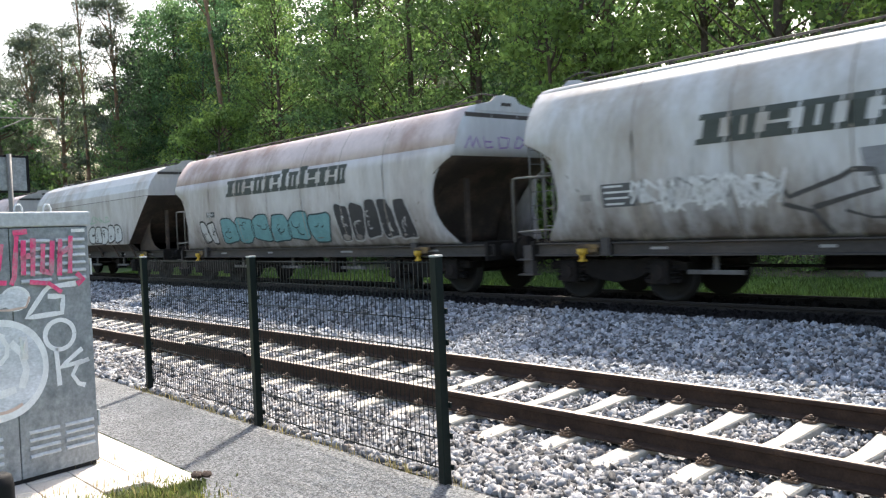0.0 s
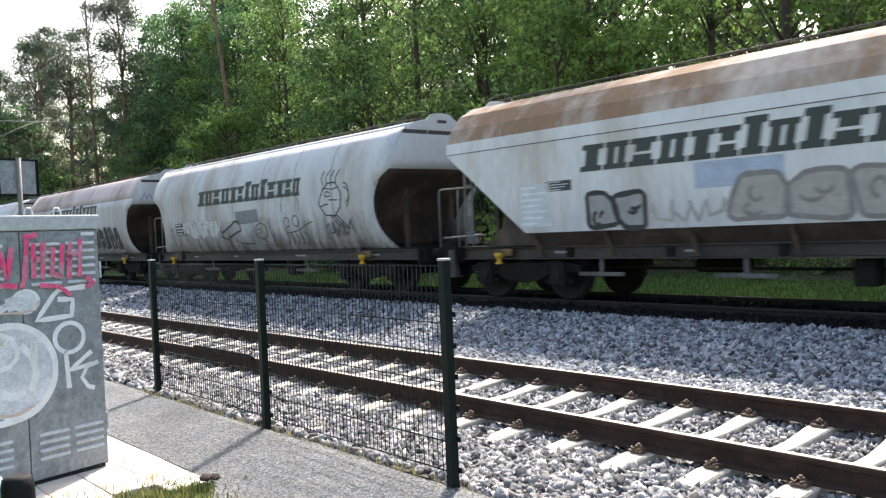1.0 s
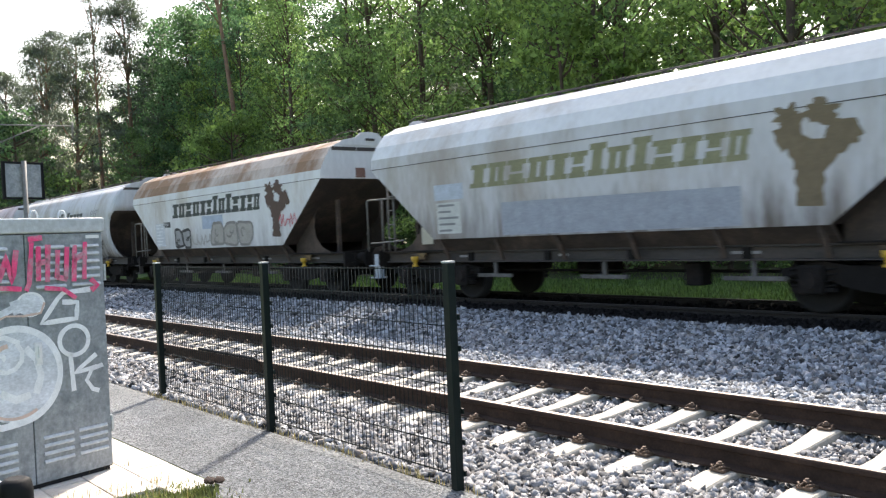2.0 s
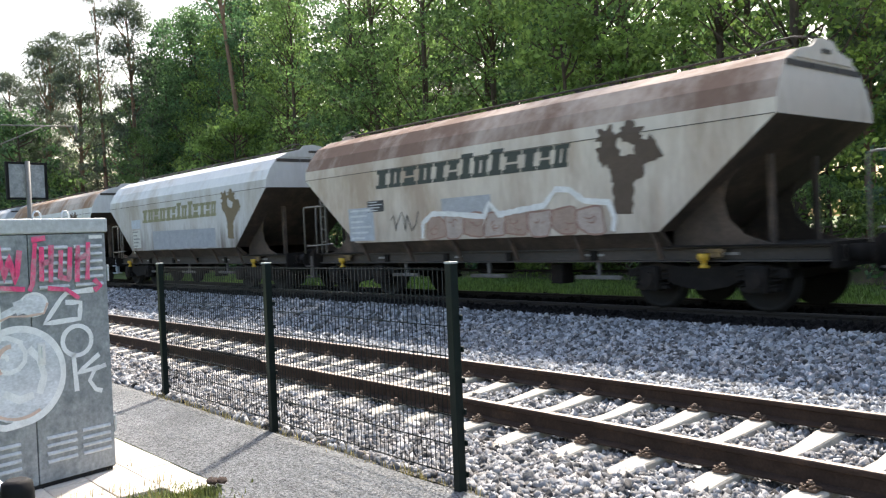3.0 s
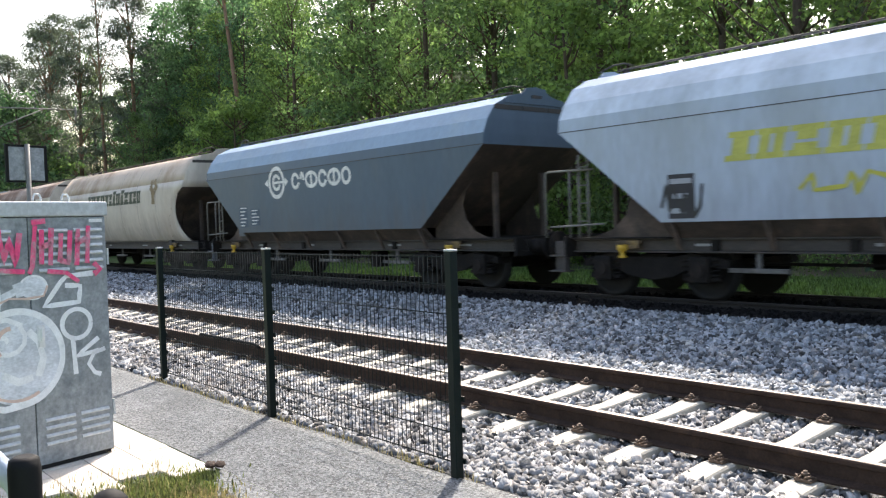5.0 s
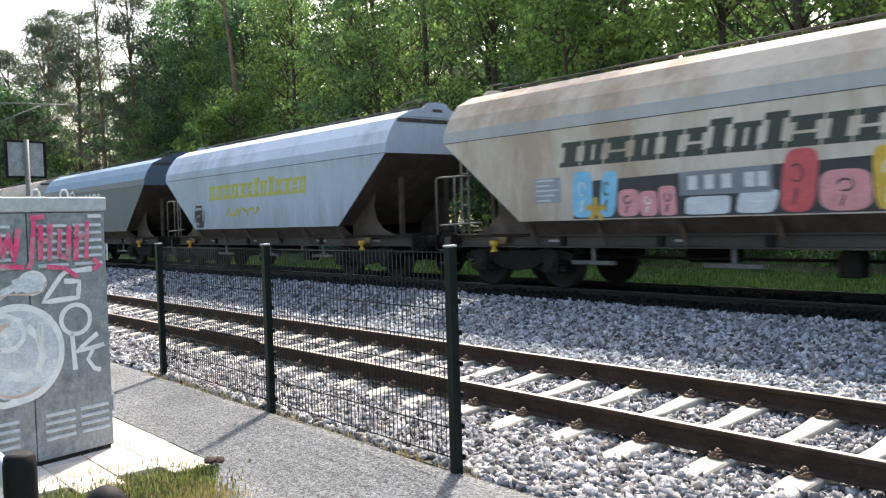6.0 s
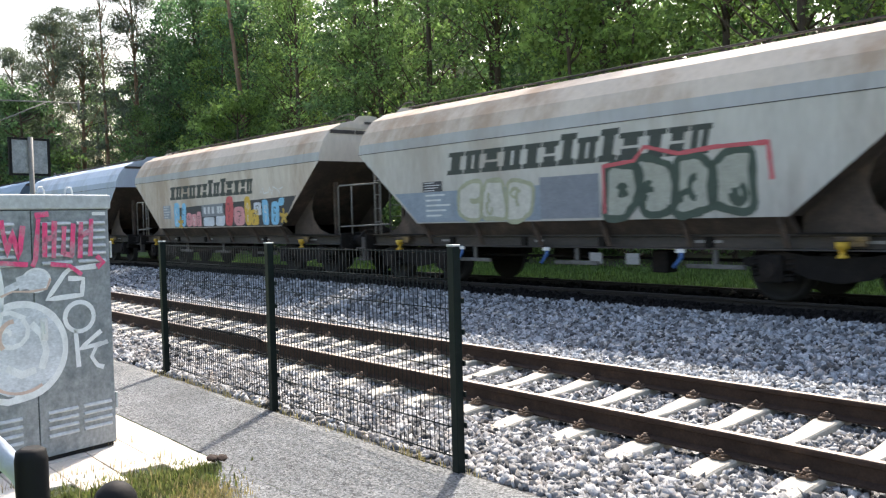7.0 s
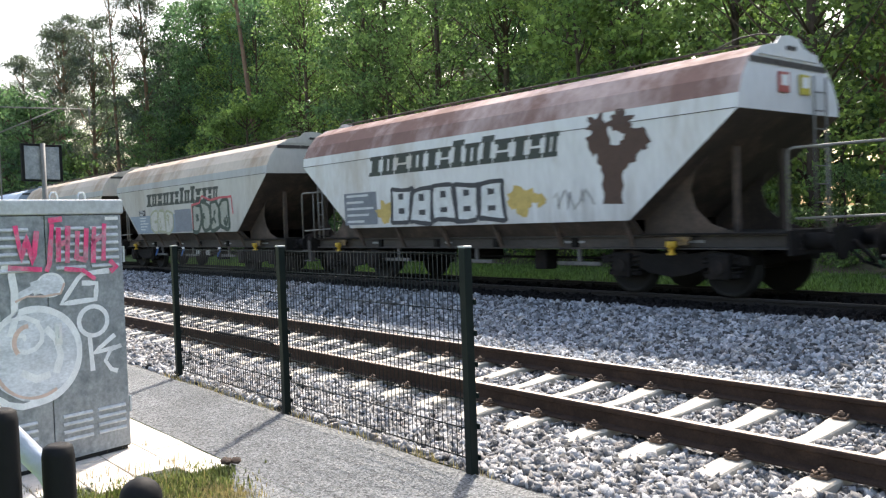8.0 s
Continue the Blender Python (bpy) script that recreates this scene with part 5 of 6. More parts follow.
    mark(w, "hatch", (0.05, 0.045, 0.05), "small dark hatch", lambda bm, put: patch(bm, [(2.05, 1.1), (2.35, 1.1), (2.35, 1.32), (2.05, 1.32)], 0.01, put, 2))

    w = wagon("trap", 59.6, 11.75, navy, navyroof, "slate blue hopper wagon with a white ring logo", steps=navy, plate=navy)
    def logo(bm, put):
        ribbon(bm, arc(4.07, 2.44, 0.36, 0.36, 0, 360, 36), 0.1, 0.001, put)
        ribbon(bm, arc(4.07, 2.44, 0.17, 0.17, 20, 340, 20), 0.085, 0.001, put)
        ribbon(bm, [(3.92, 2.44), (4.6, 2.44)], 0.06, 0.002, put)
        patch(bm, [(4.5, 2.33), (4.66, 2.44), (4.66, 2.44), (4.5, 2.55)], 0.002, put, 2)
        patch(bm, [(3.46, 2.44), (3.64, 2.34), (3.64, 2.54), (3.46, 2.44)], 0.002, put, 2)
    mark(w, "ring_logo", (0.7, 0.7, 0.68), "white ring logo", logo)
    u = 4.82
    for i, k in enumerate((0.37, 0.2, 0.56, 0.37, 0.54, 0.38)):
        def block(bm, put, u=u, k=k, i=i):
            ribbon(bm, arc(u + k / 2, 2.43, k / 2 - 0.035, 0.165, 15 if i in (0, 3) else 0, 170 if i == 1 else 345 if i in (0, 3) else 360, 18), 0.085, 0.001, put)
            if i in (2, 4):
                ribbon(bm, [(u + k / 2, 2.28), (u + k / 2, 2.58)], 0.08, 0.001, put)
        mark(w, "name_block", (0.7, 0.7, 0.68), "white rounded name shape", block)
        u += k + 0.035
    label_box(w, 1.96, 1.34, 0.45, 0.56, (0.062, 0.092, 0.13), (0.6, 0.61, 0.6), 6)
    label_box(w, 2.6, 1.38, 0.5, 0.44, (0.062, 0.092, 0.13), (0.6, 0.61, 0.6), 5)

    w = wagon("trap", 73.2, 11.7, blue, blueroof, "light blue hopper wagon with a yellow-green name")
    nameplate(w, 3.04, 2.02, 5.4, (0.42, 0.42, 0.1), 0.4)
    scribble(w, 4.2, 1.5, 2.0, 0.28, (0.42, 0.4, 0.07), 4, 0.06, 4)
    label_box(w, 2.1, 1.25, 0.45, 0.65, (0.03, 0.03, 0.035), (0.3, 0.32, 0.36), 3)
    scribble(w, 2.0, 1.25, 0.7, 0.5, (0.03, 0.03, 0.03), 7, 0.05, 3)

    w = wagon("trap", 86.8, 11.88, cream, tan, "cream hopper wagon with a tan roof and bright multicoloured graffiti", ladder=True, strip=stripgrey)
    nameplate(w, 2.94, 2.08, 5.55, tall=0.4)
    label_box(w, 2.35, 1.5, 0.6, 0.42, (0.26, 0.29, 0.33), (0.5, 0.52, 0.55), 5)
    sky_blue, rose, paper, red, ochre, dark = (0.2, 0.48, 0.7), (0.62, 0.28, 0.3), (0.56, 0.6, 0.66), (0.55, 0.1, 0.11), (0.62, 0.4, 0.06), (0.04, 0.042, 0.048)

    def backing(bm, put):
        patch(bm, [(3.2, 1.22), (10.0, 1.22), (10.75, 1.95), (3.3, 1.82)], 0.0005, put, 6)
    mark(w, "graffiti_backing", dark, "dark backing of a large colourful graffiti", backing)
    piece = ((sky_blue, 3.2, 3.62, 0.75, 0.0), (sky_blue, 3.75, 4.05, 0.72, 0.15), (rose, 4.12, 4.5, 0.42, 0.05), (rose, 4.52, 4.85, 0.38, 0.05), (rose, 4.88, 5.2, 0.44, 0.0), (paper, 5.3, 6.1, 0.26, 0.0),
             (paper, 6.15, 6.75, 0.32, 0.05), (red, 6.8, 7.25, 0.82, 0.12), (rose, 7.35, 7.95, 0.52, 0.0), (ochre, 8.0, 8.35, 0.78, 0.0), (ochre, 8.3, 8.75, 0.42, 0.1), (paper, 8.5, 8.95, 0.34, 0.0),
             (sky_blue, 9.0, 9.35, 0.66, -0.08), (sky_blue, 9.45, 9.85, 0.6, 0.05), (sky_blue, 9.85, 10.1, 0.2, 0.1))
    for n, (col, xa, xb, tall, lean) in enumerate(piece):
        base = 1.24 if n not in (11, 14) else 1.5 if n == 11 else 1.72

        def draw(bm, put, xa=xa, xb=xb, tall=tall, lean=lean, base=base, n=n):
            cx, hw = (xa + xb) / 2, (xb - xa) / 2
            pts = []
            mid = bm.verts.new(put(cx + lean * 0.3, base + tall / 2, 0.003))
            for k in range(24):
                a = k * math.tau / 24
                ux, uz = abs(math.cos(a)) ** 0.45 * math.copysign(1, math.cos(a)), abs(math.sin(a)) ** 0.45 * math.copysign(1, math.sin(a))
                r = 1 + 0.1 * math.sin(2 * a + n)
                pts.append(bm.verts.new(put(cx + hw * r * ux + lean * (uz + 1) * 0.3, base + tall / 2 * (1 + uz), 0.003)))
            for k in range(24):
                bm.faces.new((mid, pts[k], pts[(k + 1) % 24]))
        mark(w, "graffiti_shape", col, "bulging painted graffiti shape", draw)

        def inner(bm, put, cx=(xa + xb) / 2, hw=(xb - xa) / 2, tall=tall, base=base, n=n):
            if tall > 0.3:
                ribbon(bm, arc(cx, base + tall * 0.62, hw * 0.35, tall * 0.14, 30 * n, 30 * n + 290, 10), 0.025, 0.006, put, 0.3)
                ribbon(bm, [(cx - hw * 0.2, base + tall * 0.12), (cx, base + tall * 0.38)], 0.03, 0.006, put, 0.3)
        if tall > 0.3:
            mark(w, "graffiti_stroke", dark if n % 3 else (0.66, 0.66, 0.66), "thin painted inner stroke", inner)
    mark(w, "graffiti_panel", (0.2, 0.22, 0.25), "grey panel with white bars in the graffiti", lambda bm, put: patch(bm, [(5.25, 1.52), (6.7, 1.52), (6.7, 1.88), (5.25, 1.86)], 0.004, put, 3))
    for i in (0, 1, 2, 3.3, 4):
        mark(w, "panel_bar", (0.6, 0.62, 0.64), "white bar on the grey panel", lambda bm, put: patch(bm, [(5.4 + 0.27 * i, 1.6), (5.55 + 0.27 * i, 1.6), (5.55 + 0.27 * i, 1.8), (5.4 + 0.27 * i, 1.8)], 0.007, put, 2))
    for fx, fz in ((3.68, 1.36), (10.1, 1.45)):
        mark(w, "graffiti_star", (0.5, 0.33, 0.06), "small ochre painted star", lambda bm, put: [ribbon(bm, [(fx, fz), (fx + 0.2 * math.sin(a), fz + 0.2 * math.cos(a))], 0.09, 0.008, put, 0.2) for a in (0, 1.3, 2.5, 3.8, 5.0)])
    scribble(w, 9.0, 2.0, 1.2, 0.22, (0.62, 0.63, 0.64), 4, 0.03, 3)

    w = wagon("trap", 100.35, 11.8, coolgrey, tan, "cream hopper wagon with a blue-grey lower panel and green graffiti", reach=1.25, ladder=True, strip=stripgrey)
    nameplate(w, 2.97, 2.12, 5.75)
    mark(w, "repaint_patch", (0.22, 0.27, 0.33), "blue-grey overpainted lower band", lambda bm, put: patch(bm, [(1.98, 1.22), (5.4, 1.22), (5.4, 1.82), (1.25, 1.82)], 0.0005, put, 4))
    label_box(w, 2.2, 1.3, 0.9, 0.5, (0.24, 0.29, 0.35), (0.55, 0.58, 0.6), 5)
    label_box(w, 2.2, 1.82, 0.6, 0.2, (0.05, 0.05, 0.06))
    graffiti(w, 3.3, 1.24, 1.9, 0.72, 3, [(0.5, 0.49, 0.45)], (0.33, 0.34, 0.24), 5, 0.08)
    mark(w, "repaint_patch", (0.19, 0.21, 0.25), "dark grey overpainted rectangle", lambda bm, put: patch(bm, [(5.4, 1.24), (6.7, 1.24), (6.7, 1.95), (5.4, 1.95)], 0.001, put, 4))
    graffiti(w, 6.8, 1.25, 2.6, 0.85, 4, [(0.33, 0.34, 0.3)], (0.05, 0.075, 0.06), 8, 0.12)
    mark(w, "graffiti_halo", (0.5, 0.1, 0.12), "red sprayed halo line", lambda bm, put: ribbon(bm, [(6.8, 1.3), (6.8, 2.05), (7.4, 2.1), (7.6, 2.3), (8.2, 2.15), (8.8, 2.2), (9.6, 2.2), (9.65, 1.7)], 0.06, 0.009, put, 0.4))
    blue_paint = spray(0.06, 0.16, 0.42)
    for x in (3.0, 5.25, 8.0):
        lever = part("lever", tube(bmesh.new(), [(0, -1.1, 0.74), (0.02, -1.14, 0.62), (-0.1, -1.16, 0.46)], 0.028, 8), blue_paint, w, "blue discharge lever")
        lever.location.x = x
        part("lever_plate", box(bmesh.new(), -0.08, 0.08, -1.145, -1.125, 0.68, 0.74, 0.004), M_WHITE, lever)
    for x in (6.2, 6.95):
        part("white_plate", box(bmesh.new(), x, x + 0.26, -1.1, -1.08, 0.48, 0.66, 0.006), M_STENCIL, w, "dirty white plate hanging below the sill")

    w = wagon("trap", 114.07, 11.85, white2, redroof, "white hopper wagon with a red-brown stained roof and brown emblem", ladder=True)
    nameplate(w, 2.82, 2.32, 5.65)
    label_box(w, 1.75, 1.27, 1.3, 0.72, (0.16, 0.18, 0.21), (0.5, 0.52, 0.54), 5)
    graffiti(w, 3.6, 1.28, 3.5, 0.7, 5, [(0.58, 0.6, 0.61)], (0.05, 0.052, 0.06), 2, 0.085, corner=0.2)
    for bx, bz, rx, rz, sd in ((7.5, 1.6, 0.34, 0.26, 3), (3.35, 1.5, 0.3, 0.22, 5), (8.0, 1.6, 0.16, 0.12, 9)):
        mark(w, "paint_blotch", (0.5, 0.37, 0.12), "yellow-ochre sprayed blotch", lambda bm, put: blob(bm, bx, bz, rx, rz, 0.001, put, 26, 0.8, sd))
    scribble(w, 8.3, 1.4, 0.9, 0.35, (0.2, 0.2, 0.2), 5, 0.02, 4)
    emblem(w, 9.2, 1.47, (0.075, 0.042, 0.032), 1.3)
    for y, col in ((-0.25, (0.4, 0.1, 0.08)), (0.35, (0.5, 0.42, 0.05))):
        bm = bmesh.new()
        box(bm, 11.86, 11.885, y - 0.14, y + 0.14, 3.0, 3.3, 0.004)
        part("tail_plate", bm, spray(*col), w, "coloured tail plate on the wagon end")
        bm = bmesh.new()
        box(bm, 11.885, 11.89, y - 0.1, y + 0.1, 3.1, 3.26)
        part("plate_face", bm, M_WHITE, w)

    wagon("trap", 128.15, 11.85, cream, tan, "cream hopper wagon following the red-roofed one", reach=1.66)


# ---------- line-side things ----------
def board_and_mast():
    b = thing("line_sign", "back of a grey twin-panel railway sign board on a post", "sign", m=pose(-12.75, 3.2, GROUND, 0, 0, 13))
    for y in (-0.135, 0.135):
        part("panel", box(bmesh.new(), -0.012, 0.012, y - 0.118, y + 0.118, 2.4, 2.86, 0.006), M_ZINC, b)
    bm = bmesh.new()
    for y in (-0.27, 0.27):
        box(bm, -0.02, 0.02, y - 0.02, y + 0.02, 2.37, 2.89, 0.004)
    box(bm, -0.02, 0.02, -0.25, 0.25, 2.37, 2.396, 0.003)
    box(bm, -0.02, 0.02, -0.25, 0.25, 2.864, 2.89, 0.003)
    part("frame", bm, M_BLACK, b)
    bm = bmesh.new()
    tube(bm, [(0.04, 0, -0.2), (0.04, 0, 2.9)], 0.035, 10)
    part("post", bm, M_RAILING, b)
    mast = thing("catenary_mast", "grey steel overhead line mast with a cantilever arm", "mast", m=pose(-41.0, 8.5, 0))
    bm = bmesh.new()
    for y in (-0.12, 0.12):
        box(bm, -0.08, 0.08, y - 0.015, y + 0.015, -0.4, 8.3, 0.003)
    for k in range(16):
        box(bm, -0.03, 0.03, -0.12, 0.12, 0.3 + 0.5 * k, 0.34 + 0.5 * k)
    part("column", bm, M_RAILING, mast)
    bm = bmesh.new()
    tube(bm, [(0, 0.1, 7.15), (0, 4.0, 7.25)], 0.035, 6)
    tube(bm, [(0, 0.1, 6.0), (0, 2.6, 7.2)], 0.03, 6)
    tube(bm, [(0, 4.0, 7.4), (0, 4.0, 6.7)], 0.05, 8)
    part("cantilever", bm, M_RAILING, mast)
    wires = thing("overhead_wire", "thin dark overhead wires above the far track", "wire")
    for y, z in ((11.95, 7.45), (12.0, 5.9)):
        bm = bmesh.new()
        tube(bm, [(-140, y, z), (-90, y, z - 0.25), (-41, y, z), (-36, y, z - 0.02)], 0.012, 5)
        part("cable", bm, M_BLACK, wires)


# ---------- plants ----------
def leaf_cloud(rng, centres, radii, per, size, slim=0.55, flat=0.42, level=0.5):
    """Quads for leaves in layered sprays round clump centres; level: how far the blades lie flat."""
    n = len(centres) * per
    c = np.repeat(centres, per, 0)
    r = np.repeat(radii, per)
    d = rng.normal(size=(n, 3))
    d /= np.linalg.norm(d, axis=1)[:, None]
    p = c + d * (r * rng.uniform(0.05, 1.0, n) ** 0.55)[:, None] * np.array([1, 1, flat])
    p[:, 2] -= 0.12 * ((p[:, :2] - c[:, :2]) ** 2).sum(1)
    up = rng.normal(size=(n, 3)) * 0.62 + np.array([0, 0, level])
    up /= np.linalg.norm(up, axis=1)[:, None]
    along = np.cross(up, rng.normal(size=(n, 3)))
    along /= np.linalg.norm(along, axis=1)[:, None]
    over = np.cross(up, along)
    k = (size * rng.uniform(0.55, 1.4, n))[:, None]
    v = np.stack([p - along * k * 0.5, p - over * k * slim * 0.5 + up * k * 0.06, p + along * k * 0.5, p + over * k * slim * 0.5 + up * k * 0.06], 1)
    f = np.arange(n * 4).reshape(n, 4)
    return v.reshape(-1, 3), f


def tree_meshes(seed, height, spread, low, clumps, per, leaf, pine=False):
    """Trunk with limbs, and crown, as two meshes."""
    rng = np.random.default_rng(seed)
    bm = bmesh.new()
    lean = rng.uniform(-0.4, 0.4, 2)
    trunk = [Vector((lean[0] * (t ** 2) + 0.08 * math.sin(5 * t + seed), lean[1] * t ** 2, -0.3 + (height * 0.95 + 0.3) * t)) for t in np.linspace(0, 1, 9)]
    base = 0.009 * min(height, 17) + 0.05
    tube(bm, trunk, [base * (1 - 0.88 * t) + 0.01 for t in np.linspace(0, 1, 9)], 8)
    centres, radii = [], []
    for i in range(clumps):
        t = rng.uniform(low, 1.0)
        rel = (t - low) / (1 - low)
        width = spread * (math.sin(math.pi * min(1, 0.22 + 0.78 * rel)) ** 0.7 + 0.1)
        if pine:
            width = spread * (0.35 + 0.65 * (1 - rel)) * (0.6 + 0.4 * rng.random())
        a, q = rng.uniform(0, math.tau), rng.uniform(0.25, 1.0) ** 0.6
        at = trunk[min(8, int(t * 8))]
        c = Vector((at.x + math.cos(a) * width * q, at.y + math.sin(a) * width * q, height * t + rng.uniform(-0.3, 0.3)))
        centres.append(c)
        radii.append(rng.uniform(0.45, 0.95) * (0.75 if pine else 1.0) * (0.7 + 0.05 * height))
        if i % 3 == 0:
            root = Vector((at.x, at.y, height * max(low * 0.8, t - 0.12)))
            tube(bm, [root, root.lerp(c, 0.55) + Vector((0, 0, -0.15)), c], [0.045, 0.03, 0.012], 5)
    v, f = leaf_cloud(rng, np.array(centres), np.array(radii), per, leaf, 0.16 if pine else 0.6, 0.5 if pine else 0.45, 0.2 if pine else 0.3)
    return mesh_of(bm, "trunk"), numpy_mesh("crown", v, f)


def forest():
    rng = random.Random(12)
    kinds = []
    for i in range(4):
        kinds.append((tree_meshes(20 + i, 18.5 + i * 0.6, 3.1, 0.07 + 0.05 * (i % 2), 140, 80, 0.2), "broad"))
    for i in range(2):
        kinds.append((tree_meshes(40 + i, 15.0 + i, 3.0, 0.34, 90, 110, 0.3, True), "pine"))
    for i in range(2):
        kinds.append((tree_meshes(50 + i, 7.0, 2.3, 0.08, 70, 85, 0.17), "young"))
    shrub = [tree_meshes(60 + i, 3.2, 1.5, 0.05, 36, 80, 0.14) for i in range(2)]

    def plant(meshes, kind, x, y, s, leaf, label, category, group):
        z = float(np.interp(y, [14, 17.5, 19, 40], [-0.02, 0.05, 0.2, 0.8]))
        tr = thing("pine_tree" if kind == "pine" else "shrub" if kind == "shrub" else "tree", label, category, group, pose(x, y, z, 0, 0, rng.uniform(0, 360)))
        tr.scale = (s, s, s)
        share("trunk", meshes[0], M_PINEBARK if kind == "pine" else M_BARK, tr)
        share("crown", meshes[1], leaf, tr)
        return tr

    x = -5.0
    while x > -80:
        close = x > -53
        k = rng.choice([0, 1, 2, 3] if close else [0, 1, 2, 3, 6, 7])
        scale = (rng.uniform(15.4, 16.9) if x > -31 else rng.uniform(13.2, 15.6)) / (18.5 + 0.6 * k) if close else rng.uniform(0.6, 0.75) if k < 4 else rng.uniform(0.9, 1.2)
        plant(kinds[k][0], "tree", x, 21.6 + rng.uniform(-0.7, 1.2), scale, rng.choice([M_LEAF, M_LEAF3, M_LEAF2, M_LEAF3, M_LEAF] if x > -31 else LEAVES), "leafy broad-leaved tree at the edge of the forest", "tree", "forest edge trees")
        x -= rng.uniform(2.6, 3.6) * (1 if x > -53 else 2.2)
    x = -3.0
    while x > -85:
        k = rng.choice([0, 1, 2, 3, 4, 5])
        plant(kinds[k][0], kinds[k][1], x, 25.5 + rng.uniform(-1.5, 2), rng.uniform(0.86, 0.96) if x > -34 or k > 3 else rng.uniform(0.78, 0.88) if x > -56 else 0.7, M_NEEDLE if k in (4, 5) else rng.choice(LEAVES), "tall pine with a bare reddish trunk" if k in (4, 5) else "tall forest tree with fresh green leaves", "tree", "forest trees")
        x -= rng.uniform(3.5, 4.9) * (1 if x > -60 else 1.6)
    far = [tree_meshes(80 + i, 15.0, 3.2, 0.1, 50, 46, 0.52) for i in range(2)]
    x = -6.0
    while x > -90:
        k = rng.choice([0, 1, 2, 3, 4, 5])
        # broad trees here all take the dark leaf: forest shade put into colour
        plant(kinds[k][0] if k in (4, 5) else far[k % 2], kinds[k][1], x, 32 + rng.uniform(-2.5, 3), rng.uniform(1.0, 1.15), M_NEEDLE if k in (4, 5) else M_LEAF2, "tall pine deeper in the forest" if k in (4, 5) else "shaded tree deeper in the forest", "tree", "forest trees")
        x -= rng.uniform(4.2, 6.2)
    tall = tree_meshes(70, 24.0, 2.4, 0.68, 44, 110, 0.26, True)
    plant(tall, "pine", -38.4, 20.2, 0.9, M_NEEDLE, "very tall leaning pine with a bare reddish trunk", "tree", "forest trees").rotation_euler = (0, radians(-12), 0)
    for x, y, k, h, leaf in ((-45.5, 23.0, 0, 16.5, M_LEAF4), (-48.5, 21.5, 1, 15.5, M_LEAF2), (-51.5, 24.5, 2, 17.5, M_LEAF4), (-55.0, 26.5, 3, 17.0, M_LEAF2), (-53.0, 21.8, 0, 15.5, M_LEAF4), (-58.0, 24.5, 1, 17.5, M_LEAF2)):
        plant(kinds[k][0], "tree", x, y, h / (18.5 + 0.6 * k), leaf, "tall dense dark green tree at the forest's corner", "tree", "forest trees")
    # brightest leaf colour stands in for sun on these two crowns
    for x, y, sc in ((-17.2, 19.7, 1.14), (-15.4, 20.0, 1.0)):
        plant(kinds[7][0], "tree", x, y, sc, M_LEAF3, "young yellow-green tree at the forest edge, coloured bright as if sunlit", "tree", "forest edge trees")
    for x, y, sc in ((-38.0, 18.8, 1.1), (-40.6, 19.0, 1.0)):
        plant(kinds[6][0], "tree", x, y, sc, M_LEAF3, "young bright green tree below the leaning pine", "tree", "forest edge trees")
    plant(tall, "pine", -52.5, 17.6, 0.72, M_NEEDLE, "slender pine leaning against the sky", "tree", "forest trees")
    x = -8.0
    while x > -100:
        # the backing row is coloured dark too, as depth shade
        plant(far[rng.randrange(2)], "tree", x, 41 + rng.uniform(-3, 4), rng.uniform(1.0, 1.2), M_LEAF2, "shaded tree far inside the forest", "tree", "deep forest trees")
        x -= rng.uniform(2.8, 3.8)
    for x in range(-58, -108, -4):
        plant(kinds[6 + rng.randrange(2)][0], "tree", x + rng.uniform(-1, 1), abs(x) * rng.uniform(0.2, 0.285), rng.uniform(1.25, 1.65), rng.choice(LEAVES), "leafy tree where the line bends away", "tree", "lineside trees")
    # tall pines and trees where the line bends out of sight
    for k, x, y, sc in ((4, -57, 17.6, 1.05), (5, -60, 16.4, 1.0), (4, -66, 18.2, 1.12), (5, -52, 19.4, 1.05), (1, -50, 18.6, 0.44), (2, -58, 15.2, 0.31), (0, -70, 15.6, 0.37), (3, -66, 15.4, 0.33), (2, -47, 17.8, 0.37), (0, -77, 16.6, 0.41), (4, -80, 18.0, 0.9), (2, -86, 18.2, 0.52), (5, -92, 19.4, 1.0), (1, -74, 17.6, 0.44), (3, -98, 20.5, 0.59), (5, -70, 17.0, 0.95), (0, -45, 25.5, 0.93), (1, -53, 27, 0.96)):
        pine = k in (4, 5)
        plant(kinds[k][0], "pine" if pine else "tree", x, y, sc, M_NEEDLE if pine else M_LEAF, "tall bare-stemmed pine against the sky" if pine else "low leafy tree beside the line", "tree", "forest trees")
    x = -54.0
    while x > -108:
        plant(shrub[rng.randrange(2)], "shrub", x, abs(x) * rng.uniform(0.215, 0.255) + rng.uniform(0, 3) * (x > -75), rng.uniform(1.3, 2.0), rng.choice(LEAVES), "overgrown shrub beside the line", "shrub", "lineside shrubs")
        x -= rng.uniform(1.2, 2.4)
    x = -2.0
    while x > -60:
        # understorey shade comes partly from this darker leaf colour
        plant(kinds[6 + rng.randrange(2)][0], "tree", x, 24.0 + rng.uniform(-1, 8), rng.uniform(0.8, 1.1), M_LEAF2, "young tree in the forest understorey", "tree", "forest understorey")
        x -= rng.uniform(3.0, 5.0)
    x = -5.0
    while x > -80:
        plant(shrub[rng.randrange(2)], "shrub", x, 18.9 + rng.uniform(-0.5, 0.9), rng.uniform(0.55, 1.15), rng.choice(LEAVES), "green shrub at the forest edge", "shrub", "forest edge shrubs")
        x -= rng.uniform(1.4, 3.0)


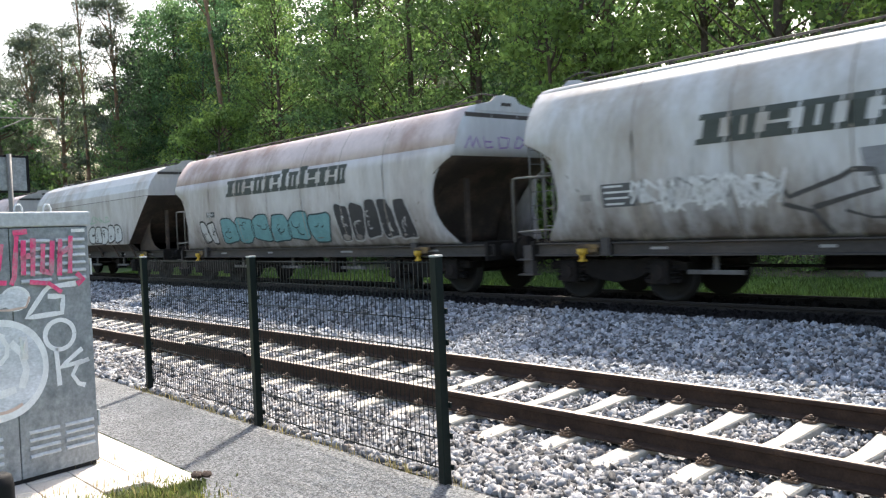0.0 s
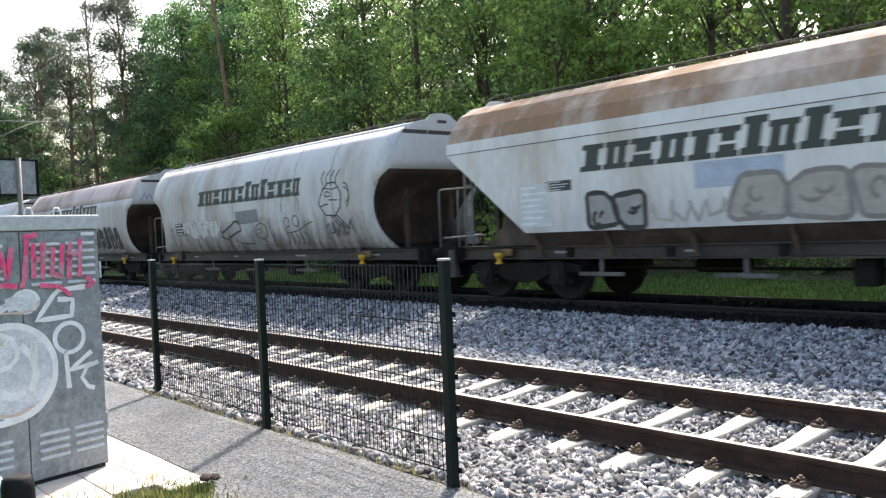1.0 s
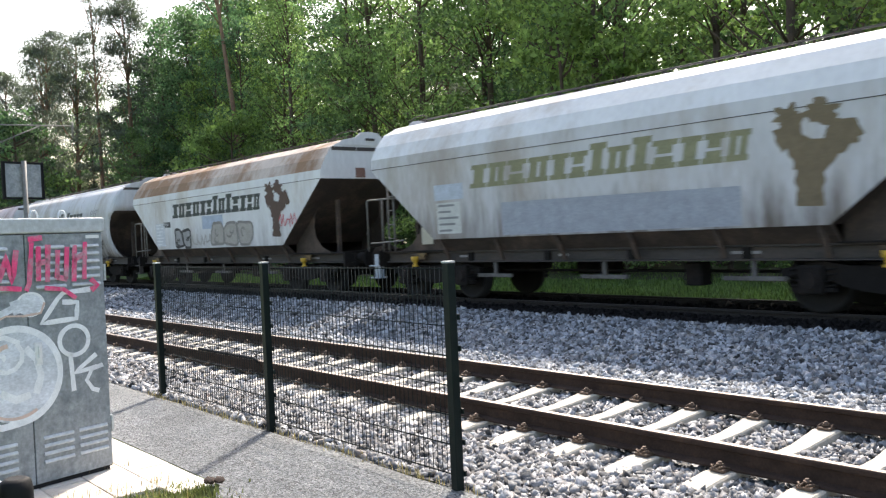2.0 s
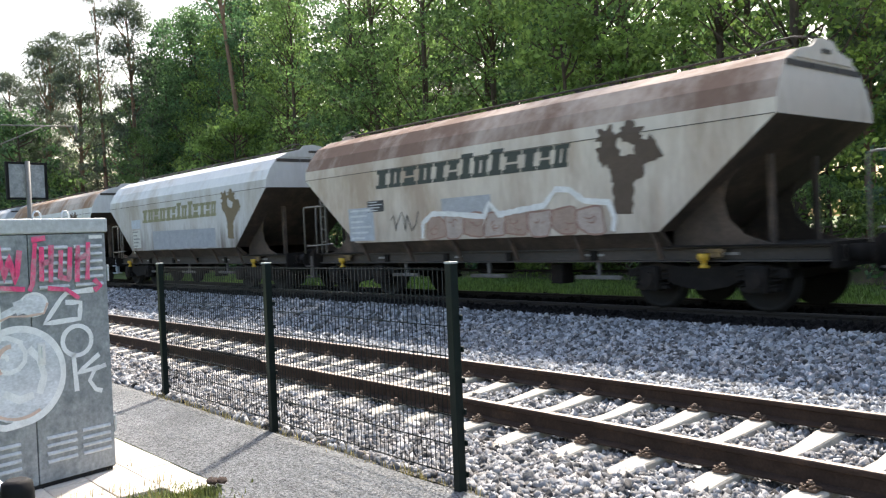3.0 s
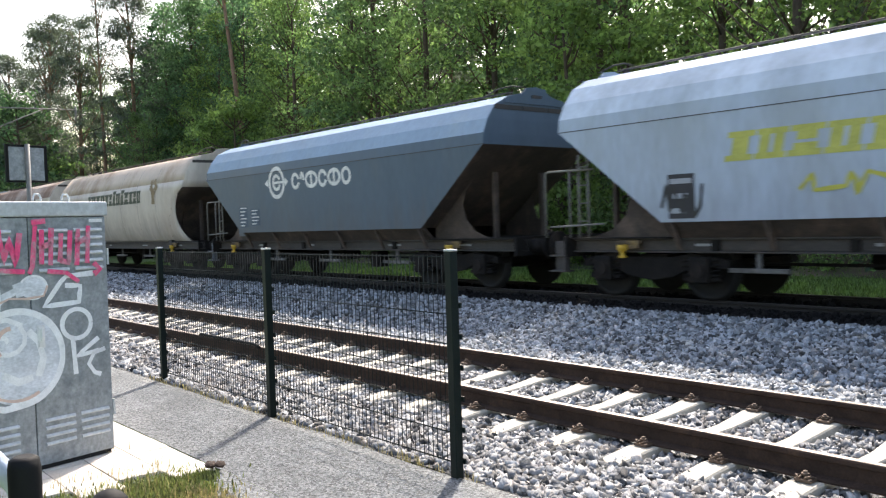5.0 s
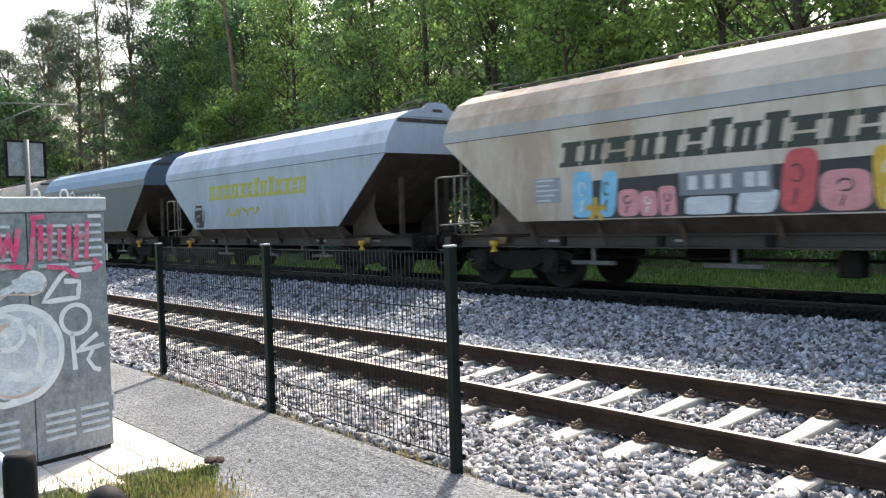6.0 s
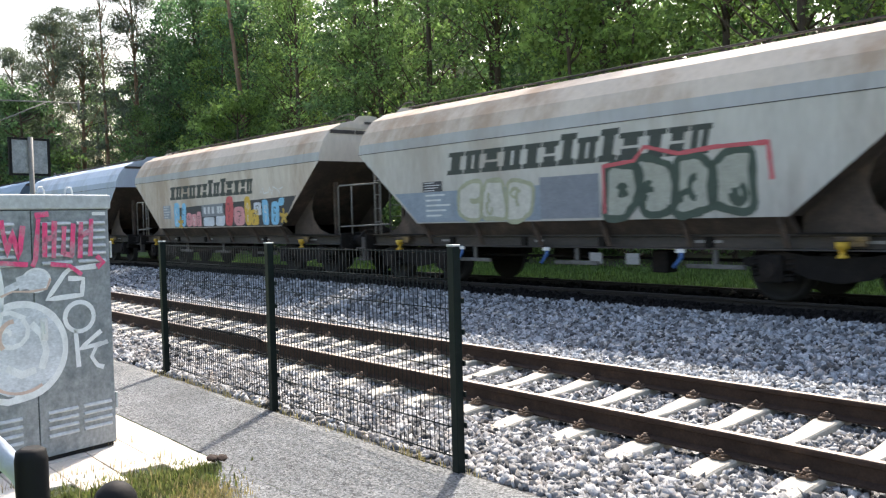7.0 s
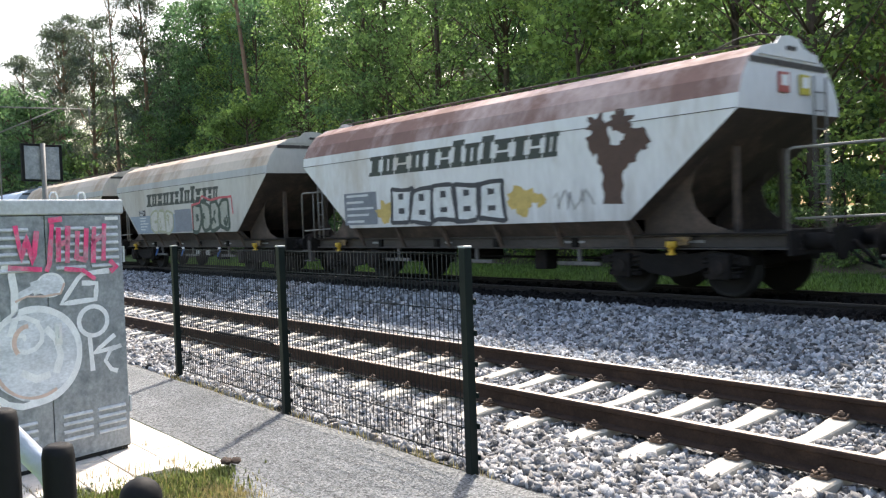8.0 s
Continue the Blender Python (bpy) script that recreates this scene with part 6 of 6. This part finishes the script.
def blades(name, rng, n, xy, tall, material, label, z=0.0, wide=0.012):
    """One object of many grass blades."""
    p = xy(n)
    h = tall * rng.uniform(0.35, 1.0, n)
    a = rng.uniform(0, math.tau, n)
    d = np.stack([np.cos(a), np.sin(a)], 1)
    bend = rng.uniform(0.1, 0.6, n)[:, None] * h[:, None] * np.stack([np.cos(a + 1.3), np.sin(a + 1.3)], 1)
    w = wide * rng.uniform(0.5, 1.3, n)[:, None]
    zz = np.full(n, z) if np.isscalar(z) else z(p)
    v = np.zeros((n, 4, 3))
    v[:, 0, :2], v[:, 1, :2] = p - d * w, p + d * w
    v[:, 2, :2], v[:, 3, :2] = p + bend * 0.4 + d * w * 0.7, p + bend * 0.4 - d * w * 0.7
    v[:, :2, 2] = zz[:, None] - 0.02
    v[:, 2:, 2] = (zz + h * 0.6)[:, None]
    tip = np.zeros((n, 3))
    tip[:, :2], tip[:, 2] = p + bend, zz + h
    verts = np.concatenate([v.reshape(-1, 3), tip])
    i = np.arange(n)
    tris = np.concatenate([np.stack([4 * i, 4 * i + 1, 4 * i + 2], 1), np.stack([4 * i, 4 * i + 2, 4 * i + 3], 1), np.stack([4 * i + 3, 4 * i + 2, 4 * n + i], 1)])
    me = numpy_mesh(name, verts, tris)
    me.materials.append(material)
    return tagged(new(name, me), label, "grass", kind="stuff")


def grasses():
    rng = np.random.default_rng(9)
    blades("grass_strip", rng, 40000, lambda n: np.stack([-4 - 36 * rng.random(n) ** 1.3, rng.uniform(14.3, 18.6, n)], 1), 0.15, M_BLADE, "lush green grass strip behind the far track", lambda p: np.interp(p[:, 1], [14, 17.5, 19], [-0.03, 0.05, 0.2]), 0.02)
    blades("weeds", rng, 1500, lambda n: np.stack([rng.normal(-5.1, 0.16, n), rng.normal(2.0, 0.17, n)], 1), 0.055, M_MOSS, "yellow-green weeds growing at the end of the pavers", GROUND - 0.01, 0.008)
    blades("weeds", rng, 1400, lambda n: np.stack([rng.normal(-5.4, 0.05, n) - 0.2 * rng.integers(0, 2, n) * (rng.random(n) < 0.3), rng.uniform(1.3, 2.42, n)], 1), 0.09, M_MOSS, "low mossy weeds against the edge of the pavers", GROUND - 0.045, 0.008)
    blades("weeds", rng, 260, lambda n: np.stack([rng.normal(-5.3, 0.25, n), rng.normal(1.85, 0.2, n)], 1), 0.1, M_DRY, "dry straw-coloured grass beside the pavers", GROUND - 0.01, 0.003)
    blades("weeds", rng, 900, lambda n: np.stack([rng.normal(-4.8, 0.16, n), rng.normal(2.08, 0.12, n)], 1), 0.06, M_DRY, "dry brownish grass at the path's edge", GROUND - 0.01, 0.006)
    blades("weeds", rng, 360, lambda n: np.stack([rng.uniform(-9.4, -3.9, n), 3.52 + rng.normal(0, 0.03, n)], 1), 0.09, M_DRY, "sparse dry grass along the fence foot", GROUND - 0.02, 0.004)
    blades("weeds", rng, 260, lambda n: np.stack([-5.8 - 0.6 * rng.integers(0, 3, n) + rng.normal(0, 0.03, n), rng.uniform(1.2, 2.3, n)], 1), 0.09, M_DRY, "dry blades growing out of the paver joints", GROUND - 0.01, 0.003)
    bm = bmesh.new()
    for a, b in (((-0.03, 0, 0.02), 0.05), ((0.035, 0.02, 0.03), 0.045), ((0.0, -0.03, 0.05), 0.03)):
        bmesh.ops.create_icosphere(bm, subdivisions=1, radius=b, matrix=Matrix.Translation(a) @ Matrix.Diagonal((1, 0.8, 0.35, 1)))
    ob = part("dead_leaf", bm, mat("dead leaf", (0.05, 0.03, 0.02), 0.9, var=0.4, scale=20))
    ob.matrix_basis = pose(-5.38, 2.44, GROUND + 0.02, 20, 10, 30)
    tagged(ob, "crumpled dark brown dead leaf on the path's edge", "leaf")


def motions():
    for w, x0 in BEARERS:
        walk(w, [(t, pose(x0 - SPEED * t, YC, Z2)) for t in range(0, 9)])
    # the wheels roll to the left without slipping
    step = 1 / FPS
    rate = math.degrees(SPEED / 0.46)
    turns = [(k * step, rate * k * step) for k in range(int(8 * FPS) + 1)]
    for ws, x in AXLES:
        walk(ws, [(t, pose(x, 0, 0.46, 0, -a, 0)) for t, a in turns])


ground_sheet()
path_sheet()
ballast()
tracks()
train()
board_and_mast()
forest()
cabinet()
fence()
near_railing()
grasses()
motions()
